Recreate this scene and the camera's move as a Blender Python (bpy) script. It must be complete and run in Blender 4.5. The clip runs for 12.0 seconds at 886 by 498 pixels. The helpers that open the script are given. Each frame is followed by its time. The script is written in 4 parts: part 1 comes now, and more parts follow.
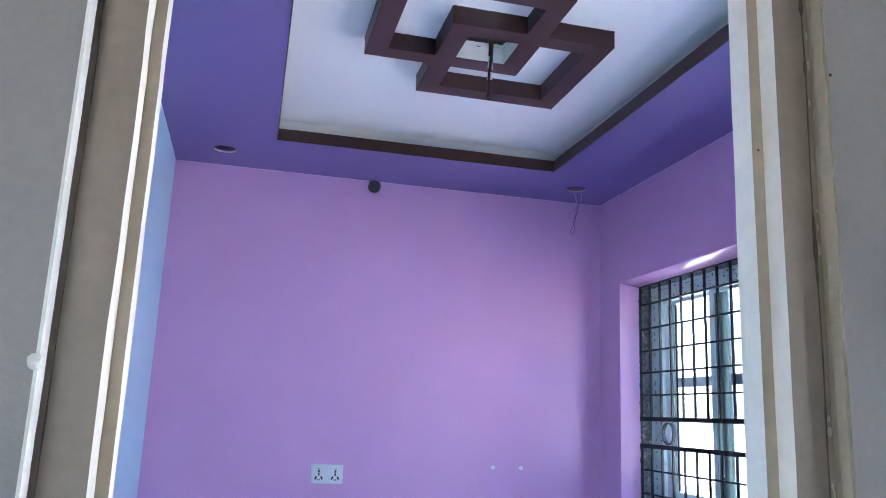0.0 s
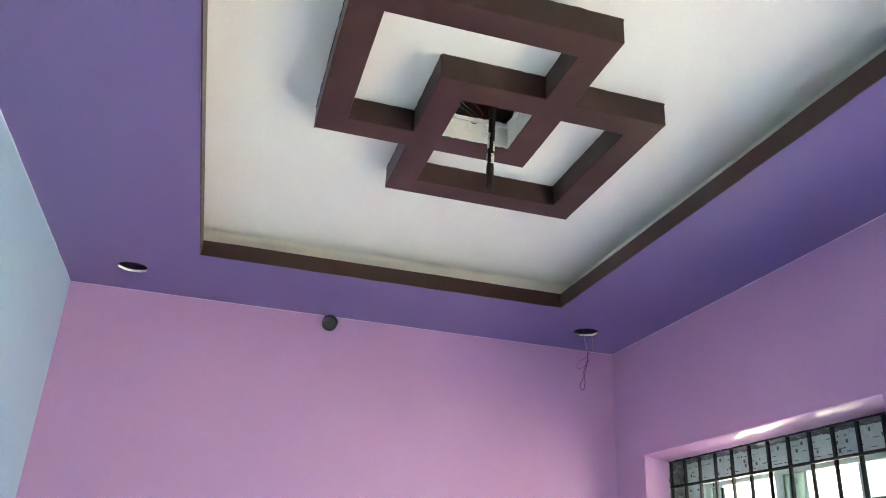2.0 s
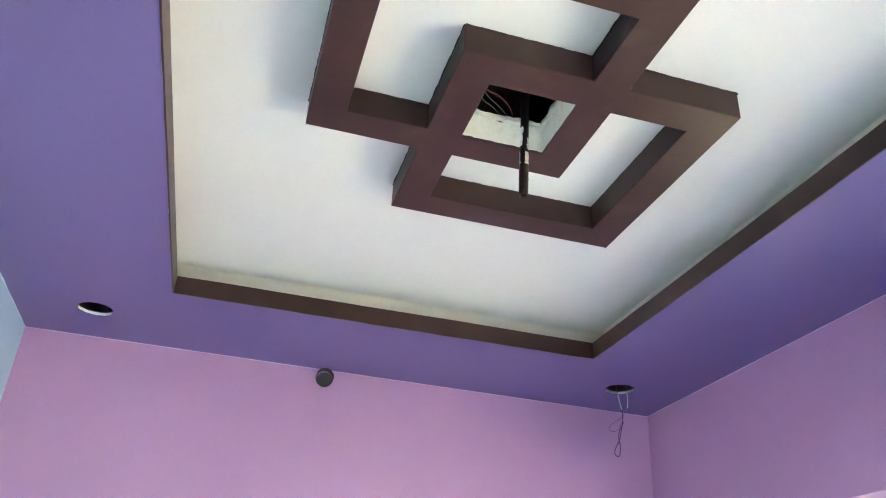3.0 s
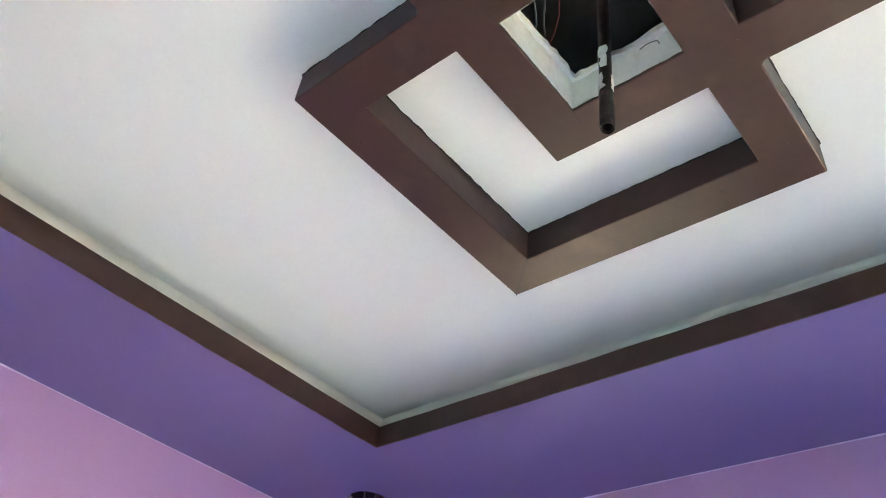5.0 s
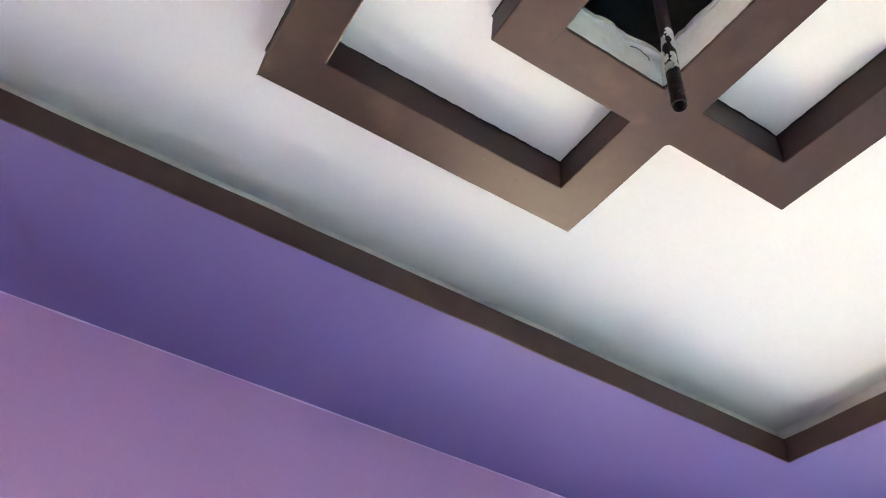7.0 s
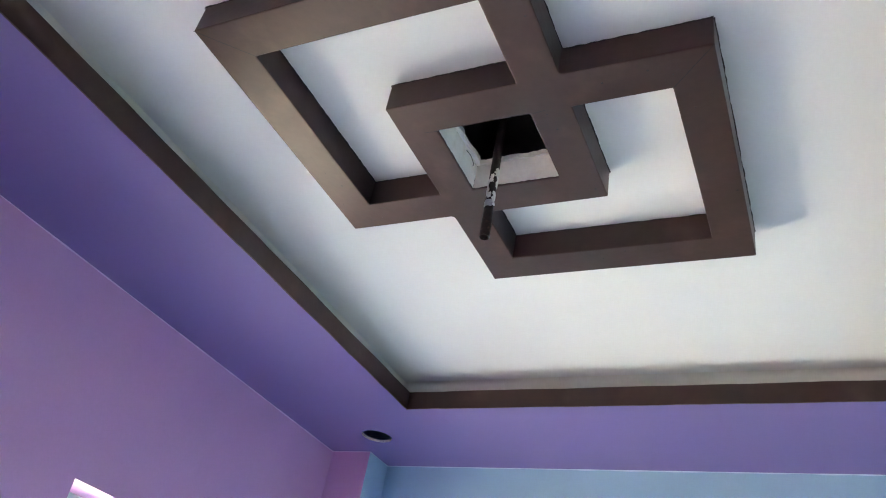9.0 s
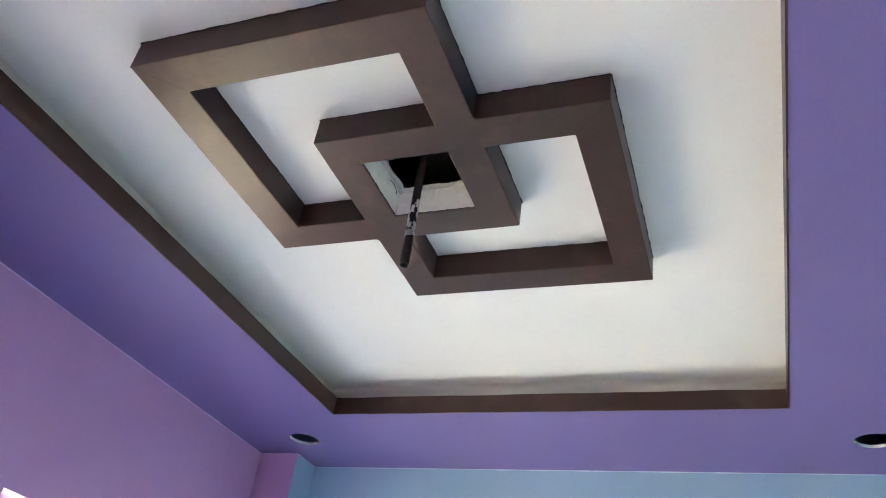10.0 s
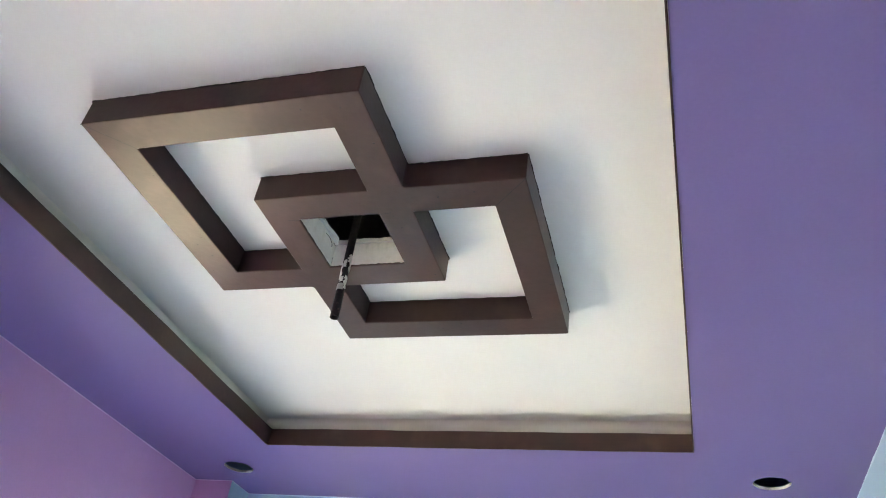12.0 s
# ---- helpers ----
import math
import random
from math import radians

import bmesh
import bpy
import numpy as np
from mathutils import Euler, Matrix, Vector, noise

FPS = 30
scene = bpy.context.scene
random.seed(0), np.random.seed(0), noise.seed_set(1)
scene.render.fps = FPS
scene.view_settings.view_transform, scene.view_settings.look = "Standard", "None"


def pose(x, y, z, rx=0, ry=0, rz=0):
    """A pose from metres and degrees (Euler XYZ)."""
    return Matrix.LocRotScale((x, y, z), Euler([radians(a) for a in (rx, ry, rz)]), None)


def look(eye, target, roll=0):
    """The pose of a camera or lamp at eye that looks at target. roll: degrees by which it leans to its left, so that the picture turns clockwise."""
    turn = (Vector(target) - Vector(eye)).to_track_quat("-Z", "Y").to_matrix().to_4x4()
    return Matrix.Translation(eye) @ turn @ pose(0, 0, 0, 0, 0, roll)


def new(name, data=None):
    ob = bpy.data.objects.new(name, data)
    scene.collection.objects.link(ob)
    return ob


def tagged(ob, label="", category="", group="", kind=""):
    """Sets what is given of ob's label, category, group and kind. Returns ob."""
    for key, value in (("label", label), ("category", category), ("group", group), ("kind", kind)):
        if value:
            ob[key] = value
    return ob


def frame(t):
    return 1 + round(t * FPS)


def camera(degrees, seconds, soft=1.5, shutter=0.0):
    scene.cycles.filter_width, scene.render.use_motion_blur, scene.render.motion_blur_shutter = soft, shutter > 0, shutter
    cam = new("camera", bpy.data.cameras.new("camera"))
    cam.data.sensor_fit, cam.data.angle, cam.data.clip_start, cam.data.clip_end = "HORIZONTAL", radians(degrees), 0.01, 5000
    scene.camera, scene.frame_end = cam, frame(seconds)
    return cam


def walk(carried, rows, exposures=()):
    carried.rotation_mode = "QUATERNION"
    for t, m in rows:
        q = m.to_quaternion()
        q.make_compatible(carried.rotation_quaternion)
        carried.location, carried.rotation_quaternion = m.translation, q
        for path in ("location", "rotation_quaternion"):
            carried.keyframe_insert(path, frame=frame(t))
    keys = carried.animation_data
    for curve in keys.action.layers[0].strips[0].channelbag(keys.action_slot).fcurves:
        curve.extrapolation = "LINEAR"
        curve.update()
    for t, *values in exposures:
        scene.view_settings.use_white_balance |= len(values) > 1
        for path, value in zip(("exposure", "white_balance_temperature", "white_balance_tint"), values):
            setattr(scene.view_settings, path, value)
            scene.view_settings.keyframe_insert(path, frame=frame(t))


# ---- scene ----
cam = camera(58.9, 12.0, soft=1.0)
PATH = [
    (0, (0.45, -1.031, 1.376), (0.914, 0.87, 1.792), 2.3),
    (0.5, (0.513, -0.824, 1.409), (0.978, 1.073, 1.838), 2.3),
    (0.7, (0.555, -0.729, 1.462), (1.014, 1.161, 1.926), 2.4),
    (1, (0.582, -0.595, 1.476), (1.035, 1.282, 1.997), 2.7),
    (1.2, (0.601, -0.510, 1.509), (1.046, 1.360, 2.060), 3.1),
    (1.5, (0.622, -0.338, 1.537), (1.057, 1.495, 2.21), 3.8),
    (2, (0.656, -0.131, 1.583), (1.142, 1.642, 2.372), 3.1),
    (2.5, (0.721, 0.078, 1.616), (1.185, 1.802, 2.517), 3.1),
    (2.7, (0.733, 0.162, 1.634), (1.182, 1.881, 2.552), 3.3),
    (4.3, (0.734, 0.892, 1.723), (1.435, 2.344, 2.906), 5.0),
    (4.5, (0.707, 0.983, 1.730), (1.530, 2.344, 2.945), 3.8),
    (5, (0.641, 1.235, 1.741), (1.731, 2.311, 3.028), 7.5),
    (5.2, (0.649, 1.322, 1.738), (1.797, 2.324, 3.034), 11.1),
    (5.5, (0.683, 1.452, 1.713), (1.959, 2.248, 3.032), 12.4),
    (5.7, (0.697, 1.523, 1.722), (2.033, 2.201, 3.046), 11.4),
    (6, (0.711, 1.654, 1.711), (2.127, 1.968, 3.088), 9.5),
    (6.2, (0.716, 1.744, 1.717), (2.165, 1.886, 3.087), 10.3),
    (6.5, (0.739, 1.905, 1.72), (2.179, 1.646, 3.083), 7.5),
    (6.8, (0.775, 1.997, 1.706), (2.174, 1.531, 3.057), 7.4),
    (7, (0.825, 2.067, 1.704), (2.159, 1.398, 3.035), 6.6),
    (7.2, (0.835, 2.136, 1.703), (2.149, 1.387, 3.012), 7.0),
    (7.5, (0.838, 2.248, 1.697), (2.025, 1.312, 3.006), 5.7),
    (7.7, (0.833, 2.32, 1.702), (1.916, 1.171, 2.93), 6.3),
    (9.3, (0.66, 2.681, 1.664), (1.451, 1.21, 2.764), 10.8),
    (9.5, (0.651, 2.704, 1.666), (1.381, 1.203, 2.767), 9.6),
    (10, (0.605, 2.758, 1.664), (1.293, 1.245, 2.778), 9.1),
    (10.5, (0.562, 2.829, 1.664), (1.182, 1.298, 2.792), 8.6),
    (11, (0.529, 2.863, 1.666), (1.135, 1.327, 2.794), 9.3),
    (11.5, (0.514, 2.881, 1.673), (1.088, 1.346, 2.82), 8.8),
    (12, (0.508, 2.891, 1.671), (1.077, 1.366, 2.833), 9.0),
]
EXPOSURES = ((0, 3.77, 5250, 11), (0.5, 3.34, 5150, 17), (0.9, 3.12, 5000, 38), (1.25, 3.33, 5200, 34), (1.5, 3.57, 7000, 15), (2.0, 4.12, 7400, -2),
             (2.5, 4.4, 7300, -5), (4.5, 4.27, 7150, -4), (6.0, 4.42, 7500, 2), (7.5, 4.4, 7500, 3), (9.5, 3.94, 6700, 0), (10.5, 4.15, 7450, 0), (12, 4.16, 7450, -1))
walk(cam, [(t, look(eye, target, roll)) for t, eye, target, roll in PATH], EXPOSURES)

# ---- world, sun, exposure ----
world = bpy.data.worlds.new("sky")
scene.world = world
world.use_nodes = True
wn = world.node_tree
sky = wn.nodes.new("ShaderNodeTexSky")
sky.sky_type = "NISHITA"
sky.sun_disc = False
sky.sun_elevation = radians(54)
sky.sun_rotation = radians(244)
sky.air_density, sky.dust_density = 1.2, 2.0
wn.nodes["Background"].inputs["Strength"].default_value = 0.15
wn.links.new(sky.outputs["Color"], wn.nodes["Background"].inputs["Color"])

sun_data = bpy.data.lights.new("sun", "SUN")
sun_data.energy, sun_data.angle, sun_data.color = 5.0, radians(0.5), (1.0, 0.95, 0.87)
sun = new("sun", sun_data)
sun.matrix_world = look((-4.3, -2.1, 6.6), (0, 0, 0))


# ---- materials ----
def material(name, base, rough=0.6, metal=0.0, var=0.08, scale=3.0, grain=220.0, bump=0.12, depth=0.002, coat=0.0, spec=0.5,
             stain=None, stain_amount=0.0, stain_scale=6.0, tint=(1, 1, 1)):
    """A painted or raw surface: broad cloudy change of tone, fine grain, relief, and optional stains of another colour."""
    m = bpy.data.materials.new(name)
    m.use_nodes = True
    n, l = m.node_tree.nodes, m.node_tree.links
    b = n["Principled BSDF"]
    tc = n.new("ShaderNodeTexCoord")
    geo = n.new("ShaderNodeNewGeometry")
    big = n.new("ShaderNodeTexNoise")
    big.inputs["Scale"].default_value, big.inputs["Detail"].default_value = scale, 6
    fine = n.new("ShaderNodeTexNoise")
    fine.inputs["Scale"].default_value, fine.inputs["Detail"].default_value = grain, 3
    for t in (big, fine):
        l.new(geo.outputs["Position"], t.inputs["Vector"])
    hsv = n.new("ShaderNodeHueSaturation")
    hsv.inputs["Color"].default_value = (*base, 1)
    mr = n.new("ShaderNodeMapRange")
    mr.inputs["From Min"].default_value, mr.inputs["From Max"].default_value = 0.3, 0.7
    mr.inputs["To Min"].default_value, mr.inputs["To Max"].default_value = 1 - var, 1 + var
    l.new(big.outputs["Fac"], mr.inputs["Value"])
    mr2 = n.new("ShaderNodeMapRange")
    mr2.inputs["From Min"].default_value, mr2.inputs["From Max"].default_value = 0.3, 0.7
    mr2.inputs["To Min"].default_value, mr2.inputs["To Max"].default_value = 1 - var * 0.5, 1 + var * 0.5
    l.new(fine.outputs["Fac"], mr2.inputs["Value"])
    mul = n.new("ShaderNodeMath")
    mul.operation = "MULTIPLY"
    l.new(mr.outputs["Result"], mul.inputs[0])
    l.new(mr2.outputs["Result"], mul.inputs[1])
    l.new(mul.outputs["Value"], hsv.inputs["Value"])
    colour = hsv.outputs["Color"]
    if stain:
        st = n.new("ShaderNodeTexNoise")
        st.inputs["Scale"].default_value, st.inputs["Detail"].default_value = stain_scale, 8
        l.new(geo.outputs["Position"], st.inputs["Vector"])
        sr = n.new("ShaderNodeMapRange")
        sr.inputs["From Min"].default_value, sr.inputs["From Max"].default_value = 0.56, 0.72
        sr.inputs["To Min"].default_value, sr.inputs["To Max"].default_value = 0, stain_amount
        l.new(st.outputs["Fac"], sr.inputs["Value"])
        mix = n.new("ShaderNodeMixRGB")
        mix.inputs["Color2"].default_value = (*stain, 1)
        l.new(sr.outputs["Result"], mix.inputs["Fac"])
        l.new(colour, mix.inputs["Color1"])
        colour = mix.outputs["Color"]
    l.new(colour, b.inputs["Base Color"])
    rr = n.new("ShaderNodeMapRange")
    rr.inputs["To Min"].default_value, rr.inputs["To Max"].default_value = max(0.02, rough - 0.07), min(1, rough + 0.07)
    l.new(big.outputs["Fac"], rr.inputs["Value"])
    l.new(rr.outputs["Result"], b.inputs["Roughness"])
    b.inputs["Metallic"].default_value = metal
    b.inputs["Specular IOR Level"].default_value = spec
    b.inputs["Specular Tint"].default_value = (*tint, 1)
    b.inputs["Coat Weight"].default_value = coat
    b.inputs["Coat Roughness"].default_value = 0.18
    bp = n.new("ShaderNodeBump")
    bp.inputs["Strength"].default_value, bp.inputs["Distance"].default_value = bump, depth
    l.new(fine.outputs["Fac"], bp.inputs["Height"])
    l.new(bp.outputs["Normal"], b.inputs["Normal"])
    return m


LILAC = material("lilac_wall_paint", (0.585, 0.335, 0.590), 0.36, var=0.035, scale=2.2, grain=140, bump=0.06)
LILAC_GLOSS = material("glossy_lilac_enamel", (0.615, 0.356, 0.618), 0.24, var=0.03, scale=9, grain=60, bump=0.10)
BLUE = material("pale_blue_wall_paint", (0.335, 0.505, 0.665), 0.34, var=0.035, scale=2.2, grain=140, bump=0.06)
VIOLET = material("violet_soffit_paint", (0.170, 0.126, 0.328), 0.52, var=0.04, scale=2.5, grain=140, bump=0.05)
WHITE = material("white_ceiling_paint", (0.80, 0.79, 0.78), 0.75, var=0.02, scale=1.8, grain=160, bump=0.05)
# Warm specular tint stands in for warm outdoor light in the sheen
BROWN = material("maroon_brown_enamel", (0.0445, 0.0212, 0.0195), 0.37, spec=0.45, tint=(1.0, 0.86, 0.74), var=0.14, scale=7, grain=60, bump=0.22,
                 stain=(0.14, 0.085, 0.065), stain_amount=0.25, stain_scale=9)
BROWN_EDGE = material("dark_brown_paint_line", (0.02, 0.012, 0.012), 0.6, var=0.2, scale=30)
GYPSUM = material("raw_gypsum_board", (0.88, 0.87, 0.82), 0.85, var=0.06, scale=9, grain=120, bump=0.3,
                  stain=(0.62, 0.55, 0.40), stain_amount=0.3, stain_scale=25)
BARE = material("cream_white_cove_paint", (0.78, 0.755, 0.695), 0.8, var=0.03, scale=6, grain=90, bump=0.2)
CONCRETE = material("grey_slab_concrete", (0.16, 0.155, 0.15), 0.9, var=0.2, scale=6, grain=80, bump=0.4)
GREY_WALL = material("grey_primer_wall", (0.275, 0.262, 0.245), 0.8, var=0.07, scale=4, grain=70, bump=0.35, depth=0.003,
                     stain=(0.21, 0.21, 0.205), stain_amount=0.35, stain_scale=5)
# One cream primer in three tones: light and shade put into the colours
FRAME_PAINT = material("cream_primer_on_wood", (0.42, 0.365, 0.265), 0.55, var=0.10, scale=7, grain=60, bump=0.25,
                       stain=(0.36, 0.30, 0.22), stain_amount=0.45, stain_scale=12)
FRAME_SHADED = material("worn_primer_shaded", (0.235, 0.197, 0.150), 0.6, var=0.10, scale=7, grain=60, bump=0.3,
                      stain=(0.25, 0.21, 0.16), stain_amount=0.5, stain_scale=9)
FRAME_LIT = material("cream_primer_lit", (0.90, 0.85, 0.74), 0.4, var=0.05, scale=9, grain=60, bump=0.2)
PUTTY = material("white_wall_putty", (0.76, 0.75, 0.70), 0.8, var=0.06, scale=15, grain=120, bump=0.4)
CRACK = material("open_joint_grime", (0.10, 0.085, 0.07), 0.95, var=0.3, scale=30, bump=0.5)
CEMENT = material("rough_cement_plaster", (0.13, 0.135, 0.14), 0.95, var=0.4, scale=25, grain=70, bump=0.9, depth=0.006,
                  stain=(0.5, 0.5, 0.5), stain_amount=0.7, stain_scale=45)
IRON = material("black_grille_enamel", (0.010, 0.011, 0.017), 0.5, spec=0.25, var=0.2, scale=20, grain=200, bump=0.1)
UPVC = material("white_window_profile", (0.78, 0.91, 0.86), 0.35, var=0.03, scale=5, bump=0.03)
FILM = material("grey_protective_film", (0.60, 0.72, 0.69), 0.4, var=0.12, scale=14, grain=60, bump=0.2,
                stain=(0.42, 0.45, 0.48), stain_amount=0.6, stain_scale=20)
FILM_INK = material("dark_film_print", (0.10, 0.115, 0.14), 0.5, var=0.1)
RAIL = material("grey_aluminium_rail", (0.26, 0.28, 0.32), 0.4, metal=0.3, var=0.05)
PLASTIC = material("white_switch_plastic", (0.70, 0.72, 0.74), 0.3, var=0.02, bump=0.02)
SLOT = material("black_socket_slot", (0.01, 0.01, 0.012), 0.6, var=0.1)
PIPE_BLACK = material("dark_painted_steel_pipe", (0.013, 0.008, 0.008), 0.34, spec=0.3, var=0.3, scale=40, grain=200, bump=0.2,
                      stain=(0.05, 0.024, 0.022), stain_amount=0.6, stain_scale=45)
PAINT_SPLASH = material("white_paint_splash", (0.72, 0.71, 0.68), 0.5, var=0.1, scale=60, bump=0.4)
PIPE_RUST = material("rust_flecked_steel_coupling", (0.020, 0.011, 0.011), 0.45, spec=0.35, var=0.35, scale=60, grain=260, bump=0.4,
                     stain=(0.16, 0.085, 0.075), stain_amount=0.7, stain_scale=110)
TAPE = material("grey_white_tape", (0.42, 0.41, 0.40), 0.5, var=0.15, scale=60)
WORN_RIM = material("worn_steel_rim", (0.055, 0.045, 0.045), 0.5, metal=0.4, var=0.3, scale=90)
PVC_DARK = material("dark_grey_pvc", (0.022, 0.021, 0.026), 0.45, var=0.2, scale=30, bump=0.2)
PVC_DISC = material("grey_pvc_disc", (0.036, 0.031, 0.042), 0.5, var=0.2, scale=30, bump=0.2)
WIRE_WHITE = material("pale_wire_sleeve", (0.55, 0.50, 0.56), 0.5, var=0.1, scale=50)
WIRE_PURPLE = material("purple_wire_sleeve", (0.16, 0.06, 0.17), 0.5, var=0.2, scale=50)
WIRE_RED = material("red_wire_sleeve", (0.22, 0.025, 0.03), 0.45, var=0.1)
WIRE_GREY = material("grey_wire_sleeve", (0.10, 0.10, 0.11), 0.45, var=0.1)
FLOOR_TILE = material("cream_floor_tile", (0.84, 0.80, 0.735), 0.35, var=0.08, scale=4, grain=40, bump=0.05)
GROUND = material("sunlit_pale_ground", (0.66, 0.585, 0.485), 0.95, var=0.15, scale=0.8, grain=12, bump=0.4, depth=0.02)
HOUSE_WHITE = material("white_house_render", (0.80, 0.78, 0.76), 0.85, var=0.05, scale=0.7, grain=20, bump=0.2)
HOUSE_PINK = material("pink_house_band", (0.66, 0.40, 0.42), 0.85, var=0.06, scale=0.8)
HOUSE_TEAL = material("teal_house_trim", (0.32, 0.50, 0.50), 0.7, var=0.06, scale=0.8)


def glass(name, tint, rough):
    m = bpy.data.materials.new(name)
    m.use_nodes = True
    n, l = m.node_tree.nodes, m.node_tree.links
    b = n["Principled BSDF"]
    b.inputs["Base Color"].default_value = (*tint, 1)
    b.inputs["Roughness"].default_value = rough
    b.inputs["Transmission Weight"].default_value = 1.0
    b.inputs["IOR"].default_value = 1.45
    return m


GLASS = glass("tinted_window_glass", (0.62, 0.70, 0.68), 0.02)
FROSTED = glass("frosted_window_glass", (0.085, 0.112, 0.108), 0.45)
FILMED = glass("pale_filmed_glass", (0.050, 0.074, 0.070), 0.55)


# ---- mesh helpers ----
def box(bm, x0, x1, y0, y1, z0, z1, slot=0):
    v = [bm.verts.new(c) for c in ((x0, y0, z0), (x1, y0, z0), (x1, y1, z0), (x0, y1, z0),
                                   (x0, y0, z1), (x1, y0, z1), (x1, y1, z1), (x0, y1, z1))]
    made = []
    for q in ((3, 2, 1, 0), (4, 5, 6, 7), (0, 1, 5, 4), (1, 2, 6, 5), (2, 3, 7, 6), (3, 0, 4, 7)):
        f = bm.faces.new([v[i] for i in q])
        f.material_index = slot
        made.append(f)
    return made


def soften(bm, width, segments=2):
    bmesh.ops.bevel(bm, geom=[e for e in bm.edges if len(e.link_faces) == 2 and e.calc_face_angle(0) > 0.6],
                    offset=width, segments=segments, affect="EDGES", profile=0.5)
    return bm


def tube(bm, points, radius, sides=8, cap=True):
    """A round rod along a line of points."""
    rings = []
    pts = [Vector(p) for p in points]
    for i, p in enumerate(pts):
        d = (pts[min(i + 1, len(pts) - 1)] - pts[max(i - 1, 0)]).normalized()
        a = d.orthogonal().normalized() if i == 0 else (last - d * last.dot(d)).normalized()
        last = a
        c = d.cross(a)
        rings.append([bm.verts.new(p + (a * math.cos(2 * math.pi * k / sides) + c * math.sin(2 * math.pi * k / sides)) * radius)
                      for k in range(sides)])
    for r, s in zip(rings, rings[1:]):
        for k in range(sides):
            f = bm.faces.new((r[k], r[(k + 1) % sides], s[(k + 1) % sides], s[k]))
            f.smooth = True
    if cap:
        bm.faces.new(rings[0][::-1])
        bm.faces.new(rings[-1])
    return bm


def mesh_of(name, bm, *mats):
    bmesh.ops.recalc_face_normals(bm, faces=bm.faces[:])
    me = bpy.data.meshes.new(name)
    bm.to_mesh(me)
    bm.free()
    for m in mats:
        me.materials.append(m)
    return me


def part(name, bm, mat, parent, label=""):
    ob = new(name, mesh_of(name, bm, *(mat if isinstance(mat, (list, tuple)) else (mat,))))
    ob.parent = parent
    if label:
        ob["label"] = label
    return ob


def shared(name, data, parent, at=(0, 0, 0), label=""):
    ob = new(name, data)
    ob.parent = parent
    ob.location = at
    if label:
        ob["label"] = label
    return ob


def thing(name, bm, mat, label, category, kind="", group=""):
    ob = new(name, mesh_of(name, bm, *(mat if isinstance(mat, (list, tuple)) else (mat,))))
    return tagged(ob, label, category, group, kind)


def group_at(name, at, label, category, kind="", group=""):
    ob = new(name)
    ob.location = at
    ob.empty_display_size = 0.1
    return tagged(ob, label, category, group, kind)


# ---- plan ----
W, L = 2.44, 3.184            # room, inside
SOFFIT, TRAY = 2.65, 2.778    # underside of the violet border, and of the white tray
LIP = 2.708                   # top of the brown lip
SLAB = 3.02
TX0, TX1, TY0, TY1 = 0.496, 1.933, 0.521, 2.661
TRAY_CORNERS = ((0.489, 0.522), (1.933, 0.522), (1.934, 2.658), (0.505, 2.668))
WIN_Y0, WIN_Y1, WIN_Z0, WIN_Z1 = 1.623, 2.930, 0.92, 2.142
BAL_Y0, BAL_Y1, BAL_Z = 0.33, 1.229, 2.145   # opening to the balcony
WT = 0.24                     # outer wall thickness
FW = 0.115                    # door wall thickness
DX0, DX1, DZ = 0.235, 1.250, 2.17


def wall_with_opening(axis_boxes, pick):
    bm = bmesh.new()
    for b in axis_boxes:
        box(bm, *b)
    bmesh.ops.recalc_face_normals(bm, faces=bm.faces[:])
    bm.normal_update()
    for f in bm.faces:
        f.material_index = pick(f)
    return bm


# floor of the room and of the passage in front of it
bm = bmesh.new()
box(bm, -1.9, W + WT, -3.2, L + WT, -0.12, 0.0)
thing("floor", bm, FLOOR_TILE, "cream tiled floor of the room and passage", "floor", "structure")

bm = bmesh.new()
box(bm, 0.0, W + WT, L, L + WT, 0, SLAB)
thing("wall_back", bm, LILAC, "lilac painted plaster wall with a socket plate", "wall", "structure")

bm = bmesh.new()
box(bm, -0.115, 0.0, -FW, L + WT, 0, SLAB)
thing("wall_left", bm, BLUE, "pale blue painted plaster wall", "wall", "structure")

# window wall: four blocks round the opening
bm = bmesh.new()
box(bm, W, W + WT, -FW, BAL_Y0, 0, SLAB)
box(bm, W, W + WT, BAL_Y0, BAL_Y1, BAL_Z, SLAB)
box(bm, W, W + WT, BAL_Y1, WIN_Y0, 0, SLAB)
box(bm, W, W + WT, WIN_Y1, L, 0, SLAB)
box(bm, W, W + WT, WIN_Y0, WIN_Y1, 0, WIN_Z0)
box(bm, W, W + WT, WIN_Y0, WIN_Y1, WIN_Z1, SLAB)
thing("wall_right", bm, LILAC, "lilac painted plaster wall with window and balcony opening", "wall", "structure")

# door wall: pale blue inside, grey primer outside, white putty in the opening
bm = wall_with_opening(((-1.9, -0.117, -FW, 0, 0, SLAB), (0.0, DX0, -FW, 0, 0, SLAB), (DX1, W, -FW, 0, 0, SLAB),
                        (DX0, DX1, -FW, 0, DZ, SLAB)),
                       lambda f: 1 if f.normal.y < -0.5 else (0 if abs(f.normal.x) < 0.5 or not 0.1 < f.calc_center_median().x < 2
                                                                    else (2 if f.normal.x > 0 else 3)))
thing("wall_front", bm, (BLUE, GREY_WALL, PUTTY, FRAME_PAINT), "door wall, pale blue inside and grey primer outside", "wall", "structure")

